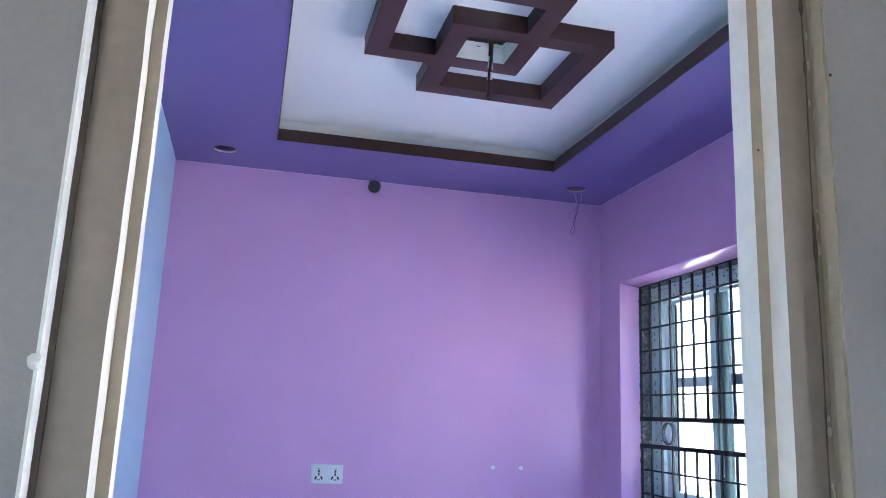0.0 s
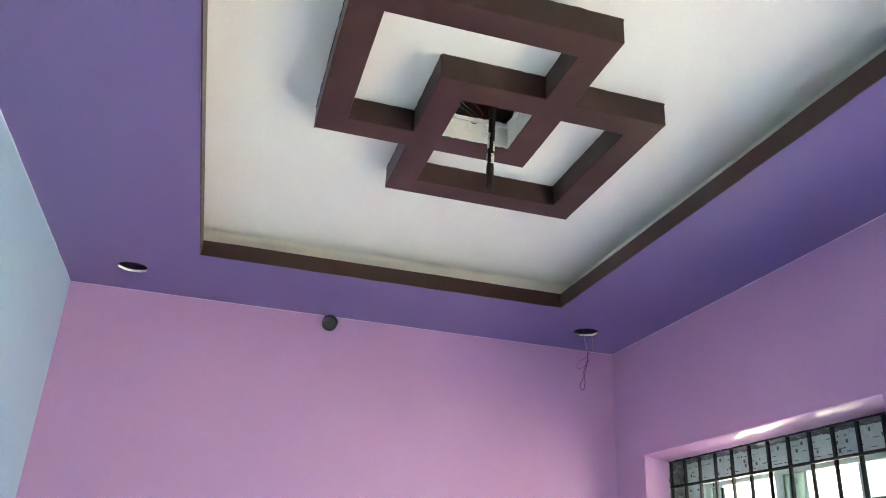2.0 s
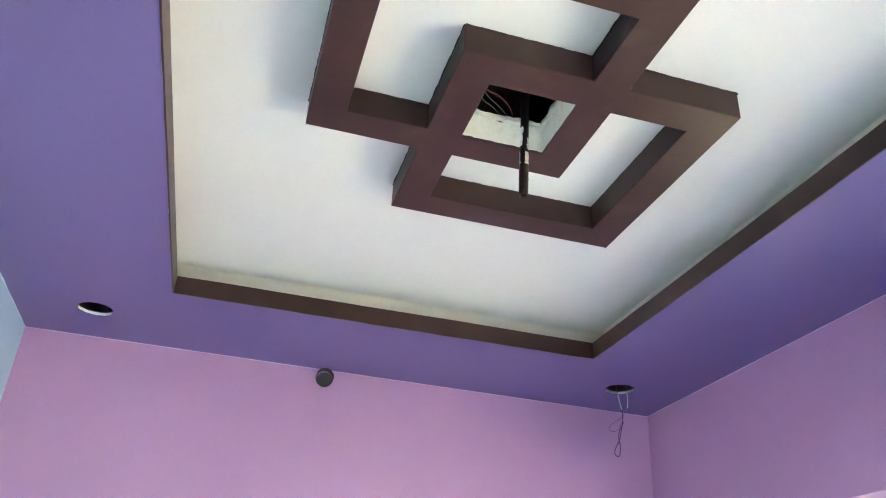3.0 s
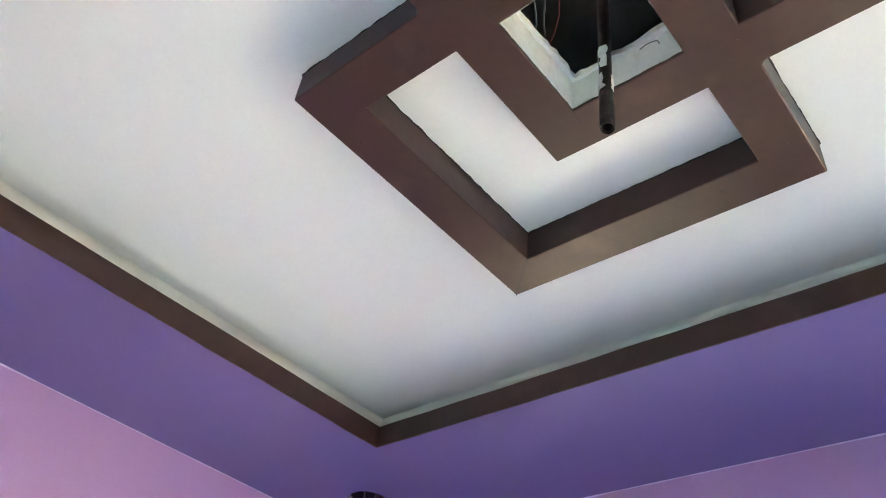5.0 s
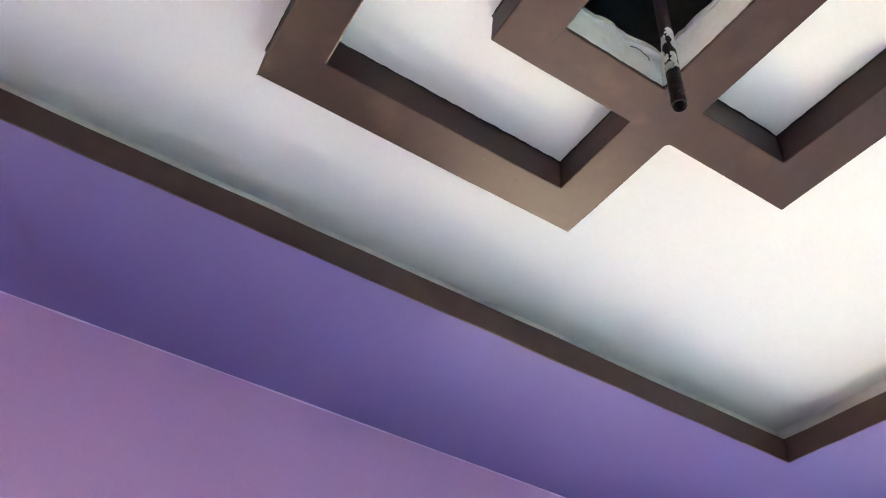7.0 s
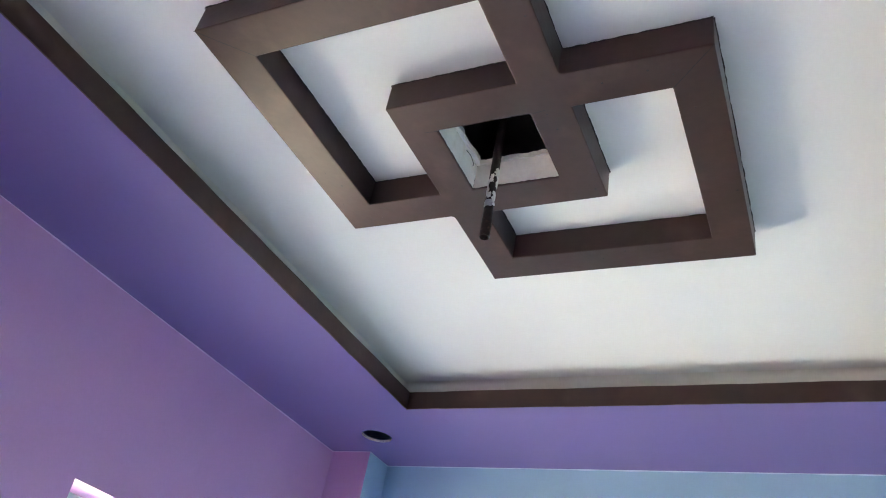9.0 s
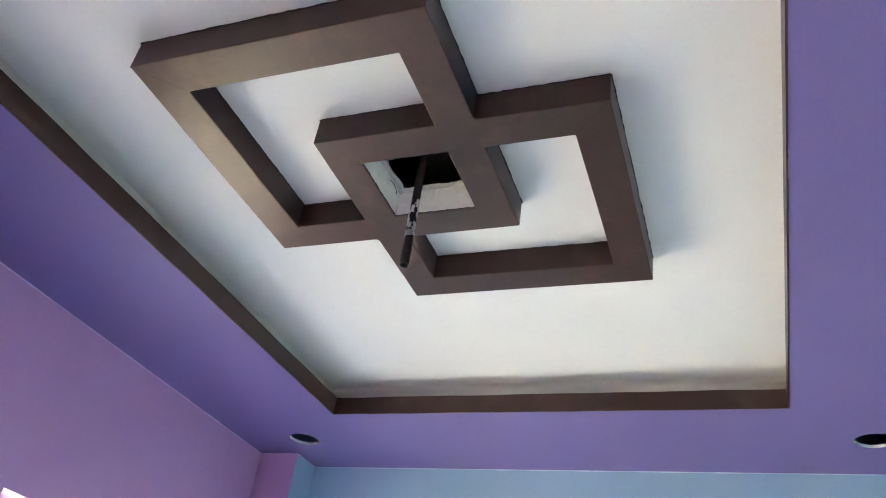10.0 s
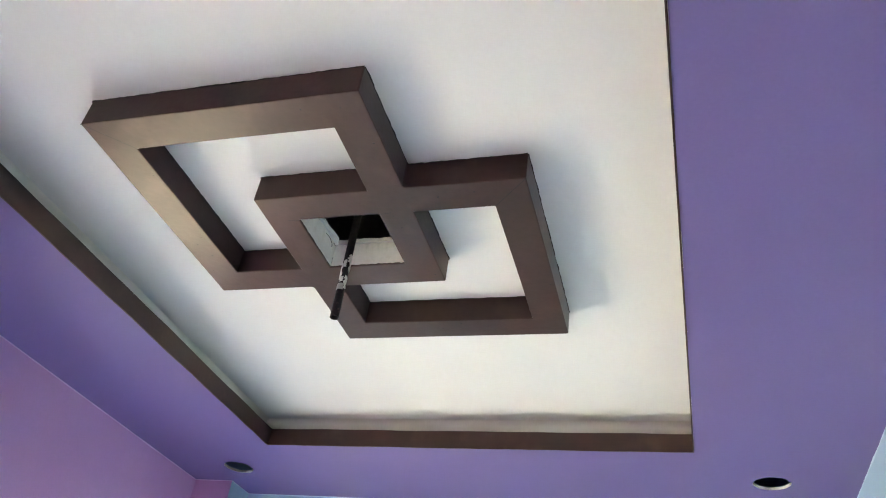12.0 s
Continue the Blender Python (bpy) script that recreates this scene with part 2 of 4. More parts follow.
# boxed column in the corner beside the door wall
bm = bmesh.new()
box(bm, 2.271, W - 0.001, 0.001, 0.148, 0, SOFFIT)
bm.normal_update()
for f in bm.faces:
    f.material_index = 1 if f.normal.x < -0.5 else 0
thing("wall_column", bm, (LILAC, BLUE), "boxed corner column painted lilac and blue", "column", "structure")

# passage outside the door: unseen walls, with openings added to light the door frame
bm = bmesh.new()
box(bm, -0.6, W + WT, -3.4, -3.2, 0, SLAB)
box(bm, -1.9, -0.6, -3.4, -3.2, 0, 0.9)
box(bm, -1.9, -0.6, -3.4, -3.2, 2.2, SLAB)
thing("wall_passage_far", bm, GREY_WALL, "unseen grey primed passage wall, hole added for light", "wall", "structure")
bm = bmesh.new()
box(bm, W, W + WT, -3.2, -1.6, 0, SLAB)
box(bm, W, W + WT, -1.1, -FW - 0.001, 0, SLAB)
box(bm, W, W + WT, -1.6, -1.1, 2.1, SLAB)
thing("wall_passage_end", bm, GREY_WALL, "unseen grey primed end wall of the passage, opening added for light", "wall", "structure")
bm = bmesh.new()
box(bm, -2.1, -1.9, -3.4, -FW, 0, SLAB)
thing("wall_passage_side", bm, GREY_WALL, "unseen grey primed side wall closing the passage", "wall", "structure")
bm = bmesh.new()
box(bm, -2.1, W + WT, -3.4, L + WT, SLAB, SLAB + 0.14)
thing("ceiling_slab", bm, CONCRETE, "grey concrete slab above the false ceiling", "ceiling", "structure")

# ---- false ceiling ----
LIGHTS = ((0.259, 2.909), (2.169, 2.915), (2.165, 0.295), (0.258, 0.284))
COVE = 0.072                  # depth of the open cove behind the lip
HOLE = (1.127, 1.319, 1.476, 1.662)


def ragged_ring(cx, cy, r, n, rnd, rough):
    return [(cx + (r + rnd.uniform(-rough, rough)) * math.cos(2 * math.pi * k / n),
             cy + (r + rnd.uniform(-rough, rough)) * math.sin(2 * math.pi * k / n)) for k in range(n)]


def ragged_loop(corners, n, rnd, rough):
    pts = []
    for (ax, ay), (bx, by) in zip(corners, corners[1:] + corners[:1]):
        for k in range(n):
            t = k / n
            j = rnd.uniform(-rough, rough) if k else 0
            dx, dy = bx - ax, by - ay
            s = math.hypot(dx, dy)
            pts.append((ax + dx * t - dy / s * j, ay + dy * t + dx / s * j))
    return pts


def outset(corners, d):
    cx, cy = sum(c[0] for c in corners) / 4, sum(c[1] for c in corners) / 4
    return [(x + (d if x > cx else -d), y + (d if y > cy else -d)) for x, y in corners]


def board(loops, z0, z1):
    """A flat board with holes: the first loop is the outline. Underside slot 0, cut edges slot 1."""
    bm = bmesh.new()
    edges = []
    for loop in loops:
        vs = [bm.verts.new((x, y, z0)) for x, y in loop]
        edges += [bm.edges.new((a, b)) for a, b in zip(vs, vs[1:] + vs[:1])]
    bmesh.ops.triangle_fill(bm, use_beauty=True, use_dissolve=False, edges=edges)
    down = bm.faces[:]
    up = bmesh.ops.extrude_face_region(bm, geom=down)
    bmesh.ops.translate(bm, verts=[g for g in up["geom"] if isinstance(g, bmesh.types.BMVert)], vec=(0, 0, z1 - z0))
    bmesh.ops.recalc_face_normals(bm, faces=bm.faces[:])
    bm.normal_update()
    for f in bm.faces:
        f.material_index = 1 if f.normal.z > -0.5 else 0
    return bm


rnd = random.Random(4)
bm = board([[(0, 0), (W, 0), (W, L), (0, L)], ragged_loop(outset(TRAY_CORNERS, 0.0), 24, rnd, 0.0008)]
           + [ragged_ring(x, y, 0.056, 28, rnd, 0.0022) for x, y in LIGHTS], SOFFIT, SOFFIT + 0.0095)
thing("ceiling_soffit", bm, (VIOLET, GYPSUM), "violet false ceiling border with cut downlight holes", "ceiling", "structure")

D = 0.16
bm = board([[(TX0 - D, TY0 - D), (TX1 + D, TY0 - D), (TX1 + D, TY1 + D), (TX0 - D, TY1 + D)],
            ragged_loop([(HOLE[0] + 0.009, HOLE[2] + 0.008), (HOLE[1] - 0.010, HOLE[2] + 0.007), (HOLE[1] - 0.007, HOLE[3] - 0.010), (HOLE[0] + 0.006, HOLE[3] - 0.008)], 16, rnd, 0.0028)], TRAY, TRAY + 0.012)
thing("ceiling_tray", bm, (WHITE, GYPSUM), "white recessed tray of the false ceiling", "ceiling", "structure")


def upright_ring(corners, d, t, z0, z1):
    """A closed upright band round the outline, set back by d, t thick."""
    bm = bmesh.new()
    loops = [[bm.verts.new((x, y, z)) for x, y in outset(corners, e)] for e, z in ((d, z0), (d, z1), (d + t, z1), (d + t, z0))]
    for a, b in zip(loops, loops[1:] + loops[:1]):
        for i in range(4):
            bm.faces.new((a[i], a[(i + 1) % 4], b[(i + 1) % 4], b[i]))
    return bm


def filled_cove(corners, d, t, z0, z1, radius):
    """The back of the cove: an upright band whose top is coved smoothly into the ceiling."""
    bm = bmesh.new()
    arc = [(d - radius * (1 - math.cos(a)), z1 + 0.0008 - radius * (1 - math.sin(a))) for a in [math.pi / 2 * k / 10 for k in range(11)]]
    profile = [(d, z0)] + arc + [(d - radius, z1 + 0.004), (d + t, z1 + 0.004), (d + t, z0)]
    loops = [(outset(corners, e), z) for e, z in profile]
    for i in range(4):
        ends = [[bm.verts.new((*loop[j % 4], z)) for loop, z in loops] for j in (i, i + 1)]
        for k in range(len(profile)):
            q = (k + 1) % len(profile)
            f = bm.faces.new((ends[0][k], ends[1][k], ends[1][q], ends[0][q]))
            f.smooth = k < len(arc)
    return bm


thing("trim_cove_back", filled_cove(TRAY_CORNERS, COVE, 0.012, SOFFIT + 0.0100, TRAY, 0.020), BARE,
      "white painted gypsum back of the open cove", "trim", "structure")


def lip_side(name, a, b, normal):
    """One side of the brown lip, its paint edge slightly wavy."""
    bm = bmesh.new()
    n = 60
    rows = []
    a, b, normal = Vector(a), Vector(b), Vector(normal)
    for k in range(n + 1):
        p = a.lerp(b, k / n)
        w0 = 0.0016 * noise.noise(p * 9) + 0.0008 * noise.noise(p * 40)
        w1 = 0.0022 * noise.noise(p * 7 + Vector((3, 1, 8)))
        lo, hi = p + Vector((0, 0, SOFFIT - 0.0015 + w0)), p + Vector((0, 0, LIP + w1))
        rows.append([bm.verts.new(v) for v in (lo, lo + normal * 0.004, hi + normal * 0.004, hi)])
    for r, s in zip(rows, rows[1:]):
        for i in range(3):
            bm.faces.new((r[i], s[i], s[i + 1], r[i + 1]))
    for r in (rows[0], rows[-1]):
        bm.faces.new(r)
    return thing(name, bm, BROWN, "maroon brown painted lip round the ceiling tray", "trim", "structure", "tray lip sides")


for (ax, ay), (bx, by), side in zip(TRAY_CORNERS, TRAY_CORNERS[1:] + TRAY_CORNERS[:1], ((0, 1, 0), (-1, 0, 0), (0, -1, 0), (1, 0, 0))):
    lip_side("trim_lip", (ax, ay, 0), (bx, by, 0), side)
# backing of the lip
thing("trim_lip_backing", upright_ring(TRAY_CORNERS, 0.0, 0.010, SOFFIT + 0.0100, LIP), GYPSUM, "raw gypsum upright behind the brown lip", "trim", "structure")


# thin pale line of filler where walls meet the false ceiling
def filler_line(a, b, off, mat):
    bm = bmesh.new()
    a, b, off = Vector(a), Vector(b), Vector(off)
    n = 80
    rows = []
    for k in range(n + 1):
        p = a.lerp(b, k / n)
        w = 0.0021 + 0.0016 * noise.noise(p * 11) + 0.0009 * noise.noise(p * 47)
        w = max(w, 0.0006)
        rows.append([bm.verts.new(v) for v in (p, p + off * w, p + off * w * 0.6 - Vector((0, 0, w)), p - Vector((0, 0, w * 1.3)))])
    for r, s in zip(rows, rows[1:]):
        for i in range(3):
            bm.faces.new((r[i], s[i], s[i + 1], r[i + 1]))
    thing("trim_filler", bm, mat, "thin pale filler line under the false ceiling", "trim", "structure", "filler lines")


LILAC_LINE = material("pale_lilac_filler", (0.70, 0.55, 0.76), 0.6, var=0.08, scale=20)
BLUE_LINE = material("pale_blue_filler", (0.58, 0.68, 0.80), 0.6, var=0.08, scale=20)
filler_line((0, 0, SOFFIT), (2.271, 0, SOFFIT), (0, 1, 0), BLUE_LINE)
filler_line((0, 0, SOFFIT), (0, L, SOFFIT), (1, 0, 0), BLUE_LINE)
filler_line((0, L, SOFFIT), (W, L, SOFFIT), (0, -1, 0), LILAC_LINE)
filler_line((W, 0.148, SOFFIT), (W, L, SOFFIT), (-1, 0, 0), LILAC_LINE)
filler_line((2.271, 0.148, SOFFIT), (W, 0.148, SOFFIT), (0, 1, 0), LILAC_LINE)
filler_line((2.271, 0, SOFFIT), (2.271, 0.148, SOFFIT), (-1, 0, 0), BLUE_LINE)

# ---- ceiling ornament: two interlocking square frames ----
ORN = 2.712
A = (0.786, 1.397, 1.134, 1.742)
B = (1.046, 1.658, 1.396, 2.014)
AI = (0.866, 1.319, 1.216, 1.662)
BI = (1.127, 1.575, 1.476, 1.929)
XS = sorted({A[0], A[1], B[0], B[1], AI[0], AI[1], BI[0], BI[1]})
YS = sorted({A[2], A[3], B[2], B[3], AI[2], AI[3], BI[2], BI[3]})


def in_frame(x, y, o, i):
    return o[0] < x < o[1] and o[2] < y < o[3] and not (i[0] < x < i[1] and i[2] < y < i[3])


def lattice(test):
    """Square beams as one solid over the cells that pass the test."""
    bm = bmesh.new()
    cells = {(i, j) for i in range(len(XS) - 1) for j in range(len(YS) - 1)
             if test((XS[i] + XS[i + 1]) / 2, (YS[j] + YS[j + 1]) / 2)}
    pts = {}

    def v(i, j, top):
        if (i, j, top) not in pts:
            wob = 0.0012 * noise.noise(Vector((i * 3.1, j * 2.3, 1.7)))
            pts[i, j, top] = bm.verts.new((XS[i] + wob, YS[j] - wob, TRAY if top else ORN))
        return pts[i, j, top]
    for i, j in cells:
        bm.faces.new((v(i, j, 0), v(i, j + 1, 0), v(i + 1, j + 1, 0), v(i + 1, j, 0)))
        for (di, dj), (p, q) in (((-1, 0), ((i, j), (i, j + 1))), ((1, 0), ((i + 1, j + 1), (i + 1, j))),
                                 ((0, -1), ((i + 1, j), (i, j))), ((0, 1), ((i, j + 1), (i + 1, j + 1)))):
            if (i + di, j + dj) not in cells:
                bm.faces.new((v(*p, 0), v(*q, 0), v(*q, 1), v(*p, 1)))
    return bm


ornament = group_at("ceiling_ornament", (1.225, 1.57, TRAY), "maroon brown ceiling ornament of two interlocking square frames",
                    "ornament")


def under(parent, name, bm, mat, label=""):
    bmesh.ops.translate(bm, verts=bm.verts[:], vec=-parent.location)
    return part(name, bm, mat, parent, label)


both = lattice(lambda x, y: in_frame(x, y, A, AI) or in_frame(x, y, B, BI))
bmesh.ops.recalc_face_normals(both, faces=both.faces[:])
crossing = [e for e in both.edges if abs(e.verts[0].co.z - e.verts[1].co.z) > 0.03 and any(
    abs(e.verts[0].co.x - x) < 0.003 and abs(e.verts[0].co.y - y) < 0.003 for x, y in ((A[1], B[2]), (B[0], A[3])))]
bmesh.ops.bevel(both, geom=crossing, offset=0.009, segments=4, affect="EDGES", profile=0.5)
bmesh.ops.bevel(both, geom=[e for e in both.edges if len(e.link_faces) == 2 and e.calc_face_angle(0) > 0.6],
                offset=0.0025, segments=2, affect="EDGES", profile=0.5)
under(ornament, "square_frames", both, BROWN)

# nail marks and a hairline joint on the underside
rnd = random.Random(17)
spots = []
while len(spots) < 26:
    x, y = rnd.uniform(A[0], B[1]), rnd.uniform(A[2], B[3])
    if in_frame(x, y, (A[0] + 0.01, A[1] - 0.01, A[2] + 0.01, A[3] - 0.01), (AI[0] - 0.01, AI[1] + 0.01, AI[2] - 0.01, AI[3] + 0.01)) or \
            in_frame(x, y, (B[0] + 0.01, B[1] - 0.01, B[2] + 0.01, B[3] - 0.01), (BI[0] - 0.01, BI[1] + 0.01, BI[2] - 0.01, BI[3] + 0.01)):
        spots.append((x, y, rnd.uniform(0.001, 0.0024)))
for x, y, r in spots:
    bm = bmesh.new()
    bmesh.ops.create_cone(bm, cap_ends=True, segments=9, radius1=r, radius2=r * 0.6, depth=0.0012)
    for v in bm.verts:
        v.co.x *= 1 + 0.5 * noise.noise(Vector((x * 90, y * 90, v.co.y * 900)))
    bmesh.ops.translate(bm, verts=bm.verts[:], vec=(x, y, ORN - 0.0002))
    under(ornament, "nail_mark", bm, BROWN_EDGE if rnd.random() < 0.6 else BROWN, "small painted-over nail mark")
for (x0, y0), (x1, y1) in (((BI[0], HOLE[3]), (BI[0] - 0.03, HOLE[3] + 0.004)), ((HOLE[1], HOLE[3]), (HOLE[1] + 0.028, HOLE[3] + 0.002)),
                           ((A[0], A[3]), (AI[0], AI[3])), ((B[1], B[3]), (BI[1], BI[3]))):
    bm = bmesh.new()
    rows = []
    for k in range(13):
        p = Vector((x0, y0, 0)).lerp(Vector((x1, y1, 0)), k / 12)
        p.x += 0.0008 * noise.noise(p * 90)
        n = Vector((-(y1 - y0), x1 - x0, 0)).normalized() * (0.0007 + 0.0006 * abs(noise.noise(p * 60)))
        rows.append([bm.verts.new(q) for q in (p + n + Vector((0, 0, ORN - 0.0006)), p - n + Vector((0, 0, ORN - 0.0006)), p + Vector((0, 0, ORN)))])
    for r, q in zip(rows, rows[1:]):
        for i in range(3):
            bm.faces.new((r[i], q[i], q[(i + 1) % 3], r[(i + 1) % 3]))
    under(ornament, "hairline_joint", bm, BROWN_EDGE, "hairline joint in the paint")

# white lining of the middle opening, its top edge cut unevenly
rnd = random.Random(9)
for (ax, ay), (bx, by), (nx, ny) in (((HOLE[0], HOLE[2]), (HOLE[1], HOLE[2]), (0, 1)), ((HOLE[1], HOLE[2]), (HOLE[1], HOLE[3]), (-1, 0)),
                                     ((HOLE[1], HOLE[3]), (HOLE[0], HOLE[3]), (0, -1)), ((HOLE[0], HOLE[3]), (HOLE[0], HOLE[2]), (1, 0))):
    bm = bmesh.new()
    n = 26
    rows = []
    for k in range(n + 1):
        t = k / n
        x, y = ax + (bx - ax) * t, ay + (by - ay) * t
        bot = ORN + 0.0045 + rnd.uniform(-0.0012, 0.0012)
        top = TRAY + 0.004 + 0.014 * noise.noise(Vector((x * 30, y * 30, 2))) + rnd.uniform(-0.002, 0.002)
        rows.append([bm.verts.new(c) for c in ((x + nx * 0.0003, y + ny * 0.0003, bot), (x + nx * 0.0008, y + ny * 0.0008, bot),
                                               (x + nx * 0.0008, y + ny * 0.0008, (bot + top) / 2),
                                               (x + nx * (0.0008 + rnd.uniform(0, 0.003)), y + ny * (0.0008 + rnd.uniform(0, 0.003)), top),
                                               (x + nx * 0.0003, y + ny * 0.0003, top))])
    for r, s in zip(rows, rows[1:]):
        for i in range(4):
            bm.faces.new((r[i], s[i], s[i + 1], r[i + 1]))
    under(ornament, "opening_lining", bm, GYPSUM, "raw white gypsum lining with a broken edge")


# uneven brown paint and painted gap shadow on the white tray round the beams
def paint_line(a, b, out):
    bm = bmesh.new()
    a, b, out = Vector((*a, TRAY - 0.0012)), Vector((*b, TRAY - 0.0012)), Vector((*out, 0))
    n = 70
    rows = []
    for k in range(n + 1):
        p = a.lerp(b, k / n)
        w = 0.0018 + 0.0022 * max(0, noise.noise(p * 23)) + 0.0016 * noise.noise(p * 70)
        rows.append((bm.verts.new(p - out * 0.002), bm.verts.new(p + out * max(w, 0.0004)),
                     bm.verts.new(p + out * max(w, 0.0004) + Vector((0, 0, 0.0012)))))
    for r, s in zip(rows, rows[1:]):
        bm.faces.new((r[0], s[0], s[1], r[1]))
        bm.faces.new((r[1], s[1], s[2], r[2]))
    under(ornament, "paint_gap_edge", bm, BROWN_EDGE, "uneven dark line of paint and gap shadow")


for a, b, out in (((A[0], A[2]), (A[0], A[3]), (-1, 0)), ((A[0], A[2]), (A[1], A[2]), (0, -1)), ((A[1], A[2]), (A[1], B[2]), (1, 0)),
                  ((A[0], A[3]), (B[0], A[3]), (0, 1)), ((B[0], A[3]), (B[0], B[3]), (-1, 0)), ((B[0], B[3]), (B[1], B[3]), (0, 1)),
                  ((B[1], B[2]), (B[1], B[3]), (1, 0)), ((A[1], B[2]), (B[1], B[2]), (0, -1)),
                  ((AI[0], AI[2]), (AI[0], AI[3]), (1, 0)), ((AI[0], AI[2]), (AI[1], AI[2]), (0, 1)), ((AI[1], AI[2]), (AI[1], B[2]), (-1, 0)),
                  ((AI[0], AI[3]), (B[0], AI[3]), (0, -1)), ((B[0], B[2]), (AI[1], B[2]), (0, -1)), ((B[0], B[2]), (B[0], AI[3]), (-1, 0)),
                  ((BI[1], BI[2]), (BI[1], BI[3]), (-1, 0)), ((BI[0], BI[3]), (BI[1], BI[3]), (0, -1)), ((BI[0], A[3]), (BI[0], BI[3]), (1, 0)),
                  ((A[1], BI[2]), (BI[1], BI[2]), (0, 1)), ((A[1], BI[2]), (A[1], A[3]), (1, 0)), ((BI[0], A[3]), (A[1], A[3]), (0, 1))):
    paint_line(a, b, out)

# ---- fan rod hanging through the ornament ----
ROD = Vector((1.232, 1.556, 2.517))
rod = group_at("fan_rod", ROD, "dark painted steel fan rod with white paint splashes", "fan rod")


def hollow_tube(r0, r1, z0, z1, sides=20):
    bm = bmesh.new()
    rings = []
    for r, z in ((r0, z1), (r0, z0 + 0.001), (r0 - 0.0008, z0), (r1 + 0.0005, z0), (r1, z0 + 0.001), (r1, z1)):
        rings.append([bm.verts.new((r * math.cos(2 * math.pi * k / sides), r * math.sin(2 * math.pi * k / sides), z)) for k in range(sides)])
    for a, b in zip(rings, rings[1:]):
        for k in range(sides):
            f = bm.faces.new((a[k], a[(k + 1) % sides], b[(k + 1) % sides], b[k]))
            f.smooth = True
    return bm


part("tube", hollow_tube(0.0090, 0.0072, 0.004, 0.50), PIPE_BLACK, rod)
bm = hollow_tube(0.0099, 0.0091, 0, 0.066, 24)
for z in (0.0655, 0.041, 0.0385):
    ring = hollow_tube(0.0103, 0.0097, z - 0.0011, z + 0.0011, 24)
    me = bpy.data.meshes.new("ring")
    ring.to_mesh(me)
    ring.free()
    bm.from_mesh(me)
    bpy.data.meshes.remove(me)
part("coupling", bm, PIPE_RUST, rod, "rust-flecked steel coupling")


def shell(r, z0, z1, a0, a1, ragged, rnd, n=18, m=10):
    """A thin coat on the rod between two angles, with a ragged outline."""
    bm = bmesh.new()
    grid = []
    for j in range(m + 1):
        t = j / m
        lo = a0 + ragged * (noise.noise(Vector((t * 4, a0, 3))) + 0.4 * rnd.uniform(-1, 1))
        hi = a1 + ragged * (noise.noise(Vector((t * 4, a1, 9))) + 0.4 * rnd.uniform(-1, 1))
        row = []
        for k in range(n + 1):
            a = lo + (hi - lo) * k / n
            edge = ragged * 0.006 * noise.noise(Vector((a * 3, z0, 1))) if j in (0, m) else 0
            rr = r + (0.0008 if 0 < k < n and 0 < j < m else 0)
            row.append(bm.verts.new((rr * math.cos(a), rr * math.sin(a), z0 + (z1 - z0) * t + edge)))
        grid.append(row)
    for g, h in zip(grid, grid[1:]):
        for k in range(n):
            f = bm.faces.new((g[k], g[k + 1], h[k + 1], h[k]))
            f.smooth = True
    return bm


rnd = random.Random(12)
for z0, z1, a0, a1 in ((0.120, 0.168, 2.7, 3.9), (0.146, 0.166, 2.2, 2.9), (0.074, 0.108, 2.3, 3.2), (0.074, 0.104, 4.6, 5.7), (0.112, 0.140, 5.1, 5.8),
                       (0.096, 0.140, 0.4, 1.3), (0.130, 0.150, 1.3, 2.0), (0.090, 0.104, 1.2, 2.0)):
    part("paint_splash", shell(0.0091, z0, z1, a0, a1, 0.45, rnd), PAINT_SPLASH, rod, "white paint splash")
bm = bmesh.new()
rows = []
for k in range(24):
    a = 2 * math.pi * k / 24
    w = 0.0012 + 0.0012 * noise.noise(Vector((math.cos(a) * 2, math.sin(a) * 2, 0)))
    rows.append([bm.verts.new((r * math.cos(a), r * math.sin(a), z)) for r, z in ((0.0101, w), (0.0101, -0.0004), (0.0092, -0.0004))])
for a, b in zip(rows, rows[1:] + rows[:1]):
    for i in range(2):
        bm.faces.new((a[i], a[i + 1], b[i + 1], b[i]))
part("worn_rim", bm, WORN_RIM, rod, "worn bare metal rim")
part("tape_band", shell(0.0094, 0.070, 0.086, 0.3, 2.5, 0.06, rnd, 28), TAPE, rod, "pale tape band")
for z, a in ((0.030, 3.9), (0.012, 0.8), (0.030, 0.8)):
    bm = bmesh.new()
    d = Vector((math.cos(a), math.sin(a), 0))
    tube(bm, (d * 0.0094 + Vector((0, 0, z)), d * 0.0103 + Vector((0, 0, z))), 0.0024, 12)
    part("bolt_hole", bm, SLOT, rod)
rod.rotation_euler = (radians(0.3), radians(0.6), 0)


def wire(name, points, radius, mat, label, group=""):
    cu = bpy.data.curves.new(name, "CURVE")
    cu.dimensions, cu.bevel_depth, cu.bevel_resolution, cu.resolution_u = "3D", radius, 2, 8
    sp = cu.splines.new("BEZIER")
    sp.bezier_points.add(len(points) - 1)
    for bp, p in zip(sp.bezier_points, points):
        bp.co = p
        bp.handle_left_type = bp.handle_right_type = "AUTO"
    cu.materials.append(mat)
    return tagged(new(name, cu), label, "wire", group)


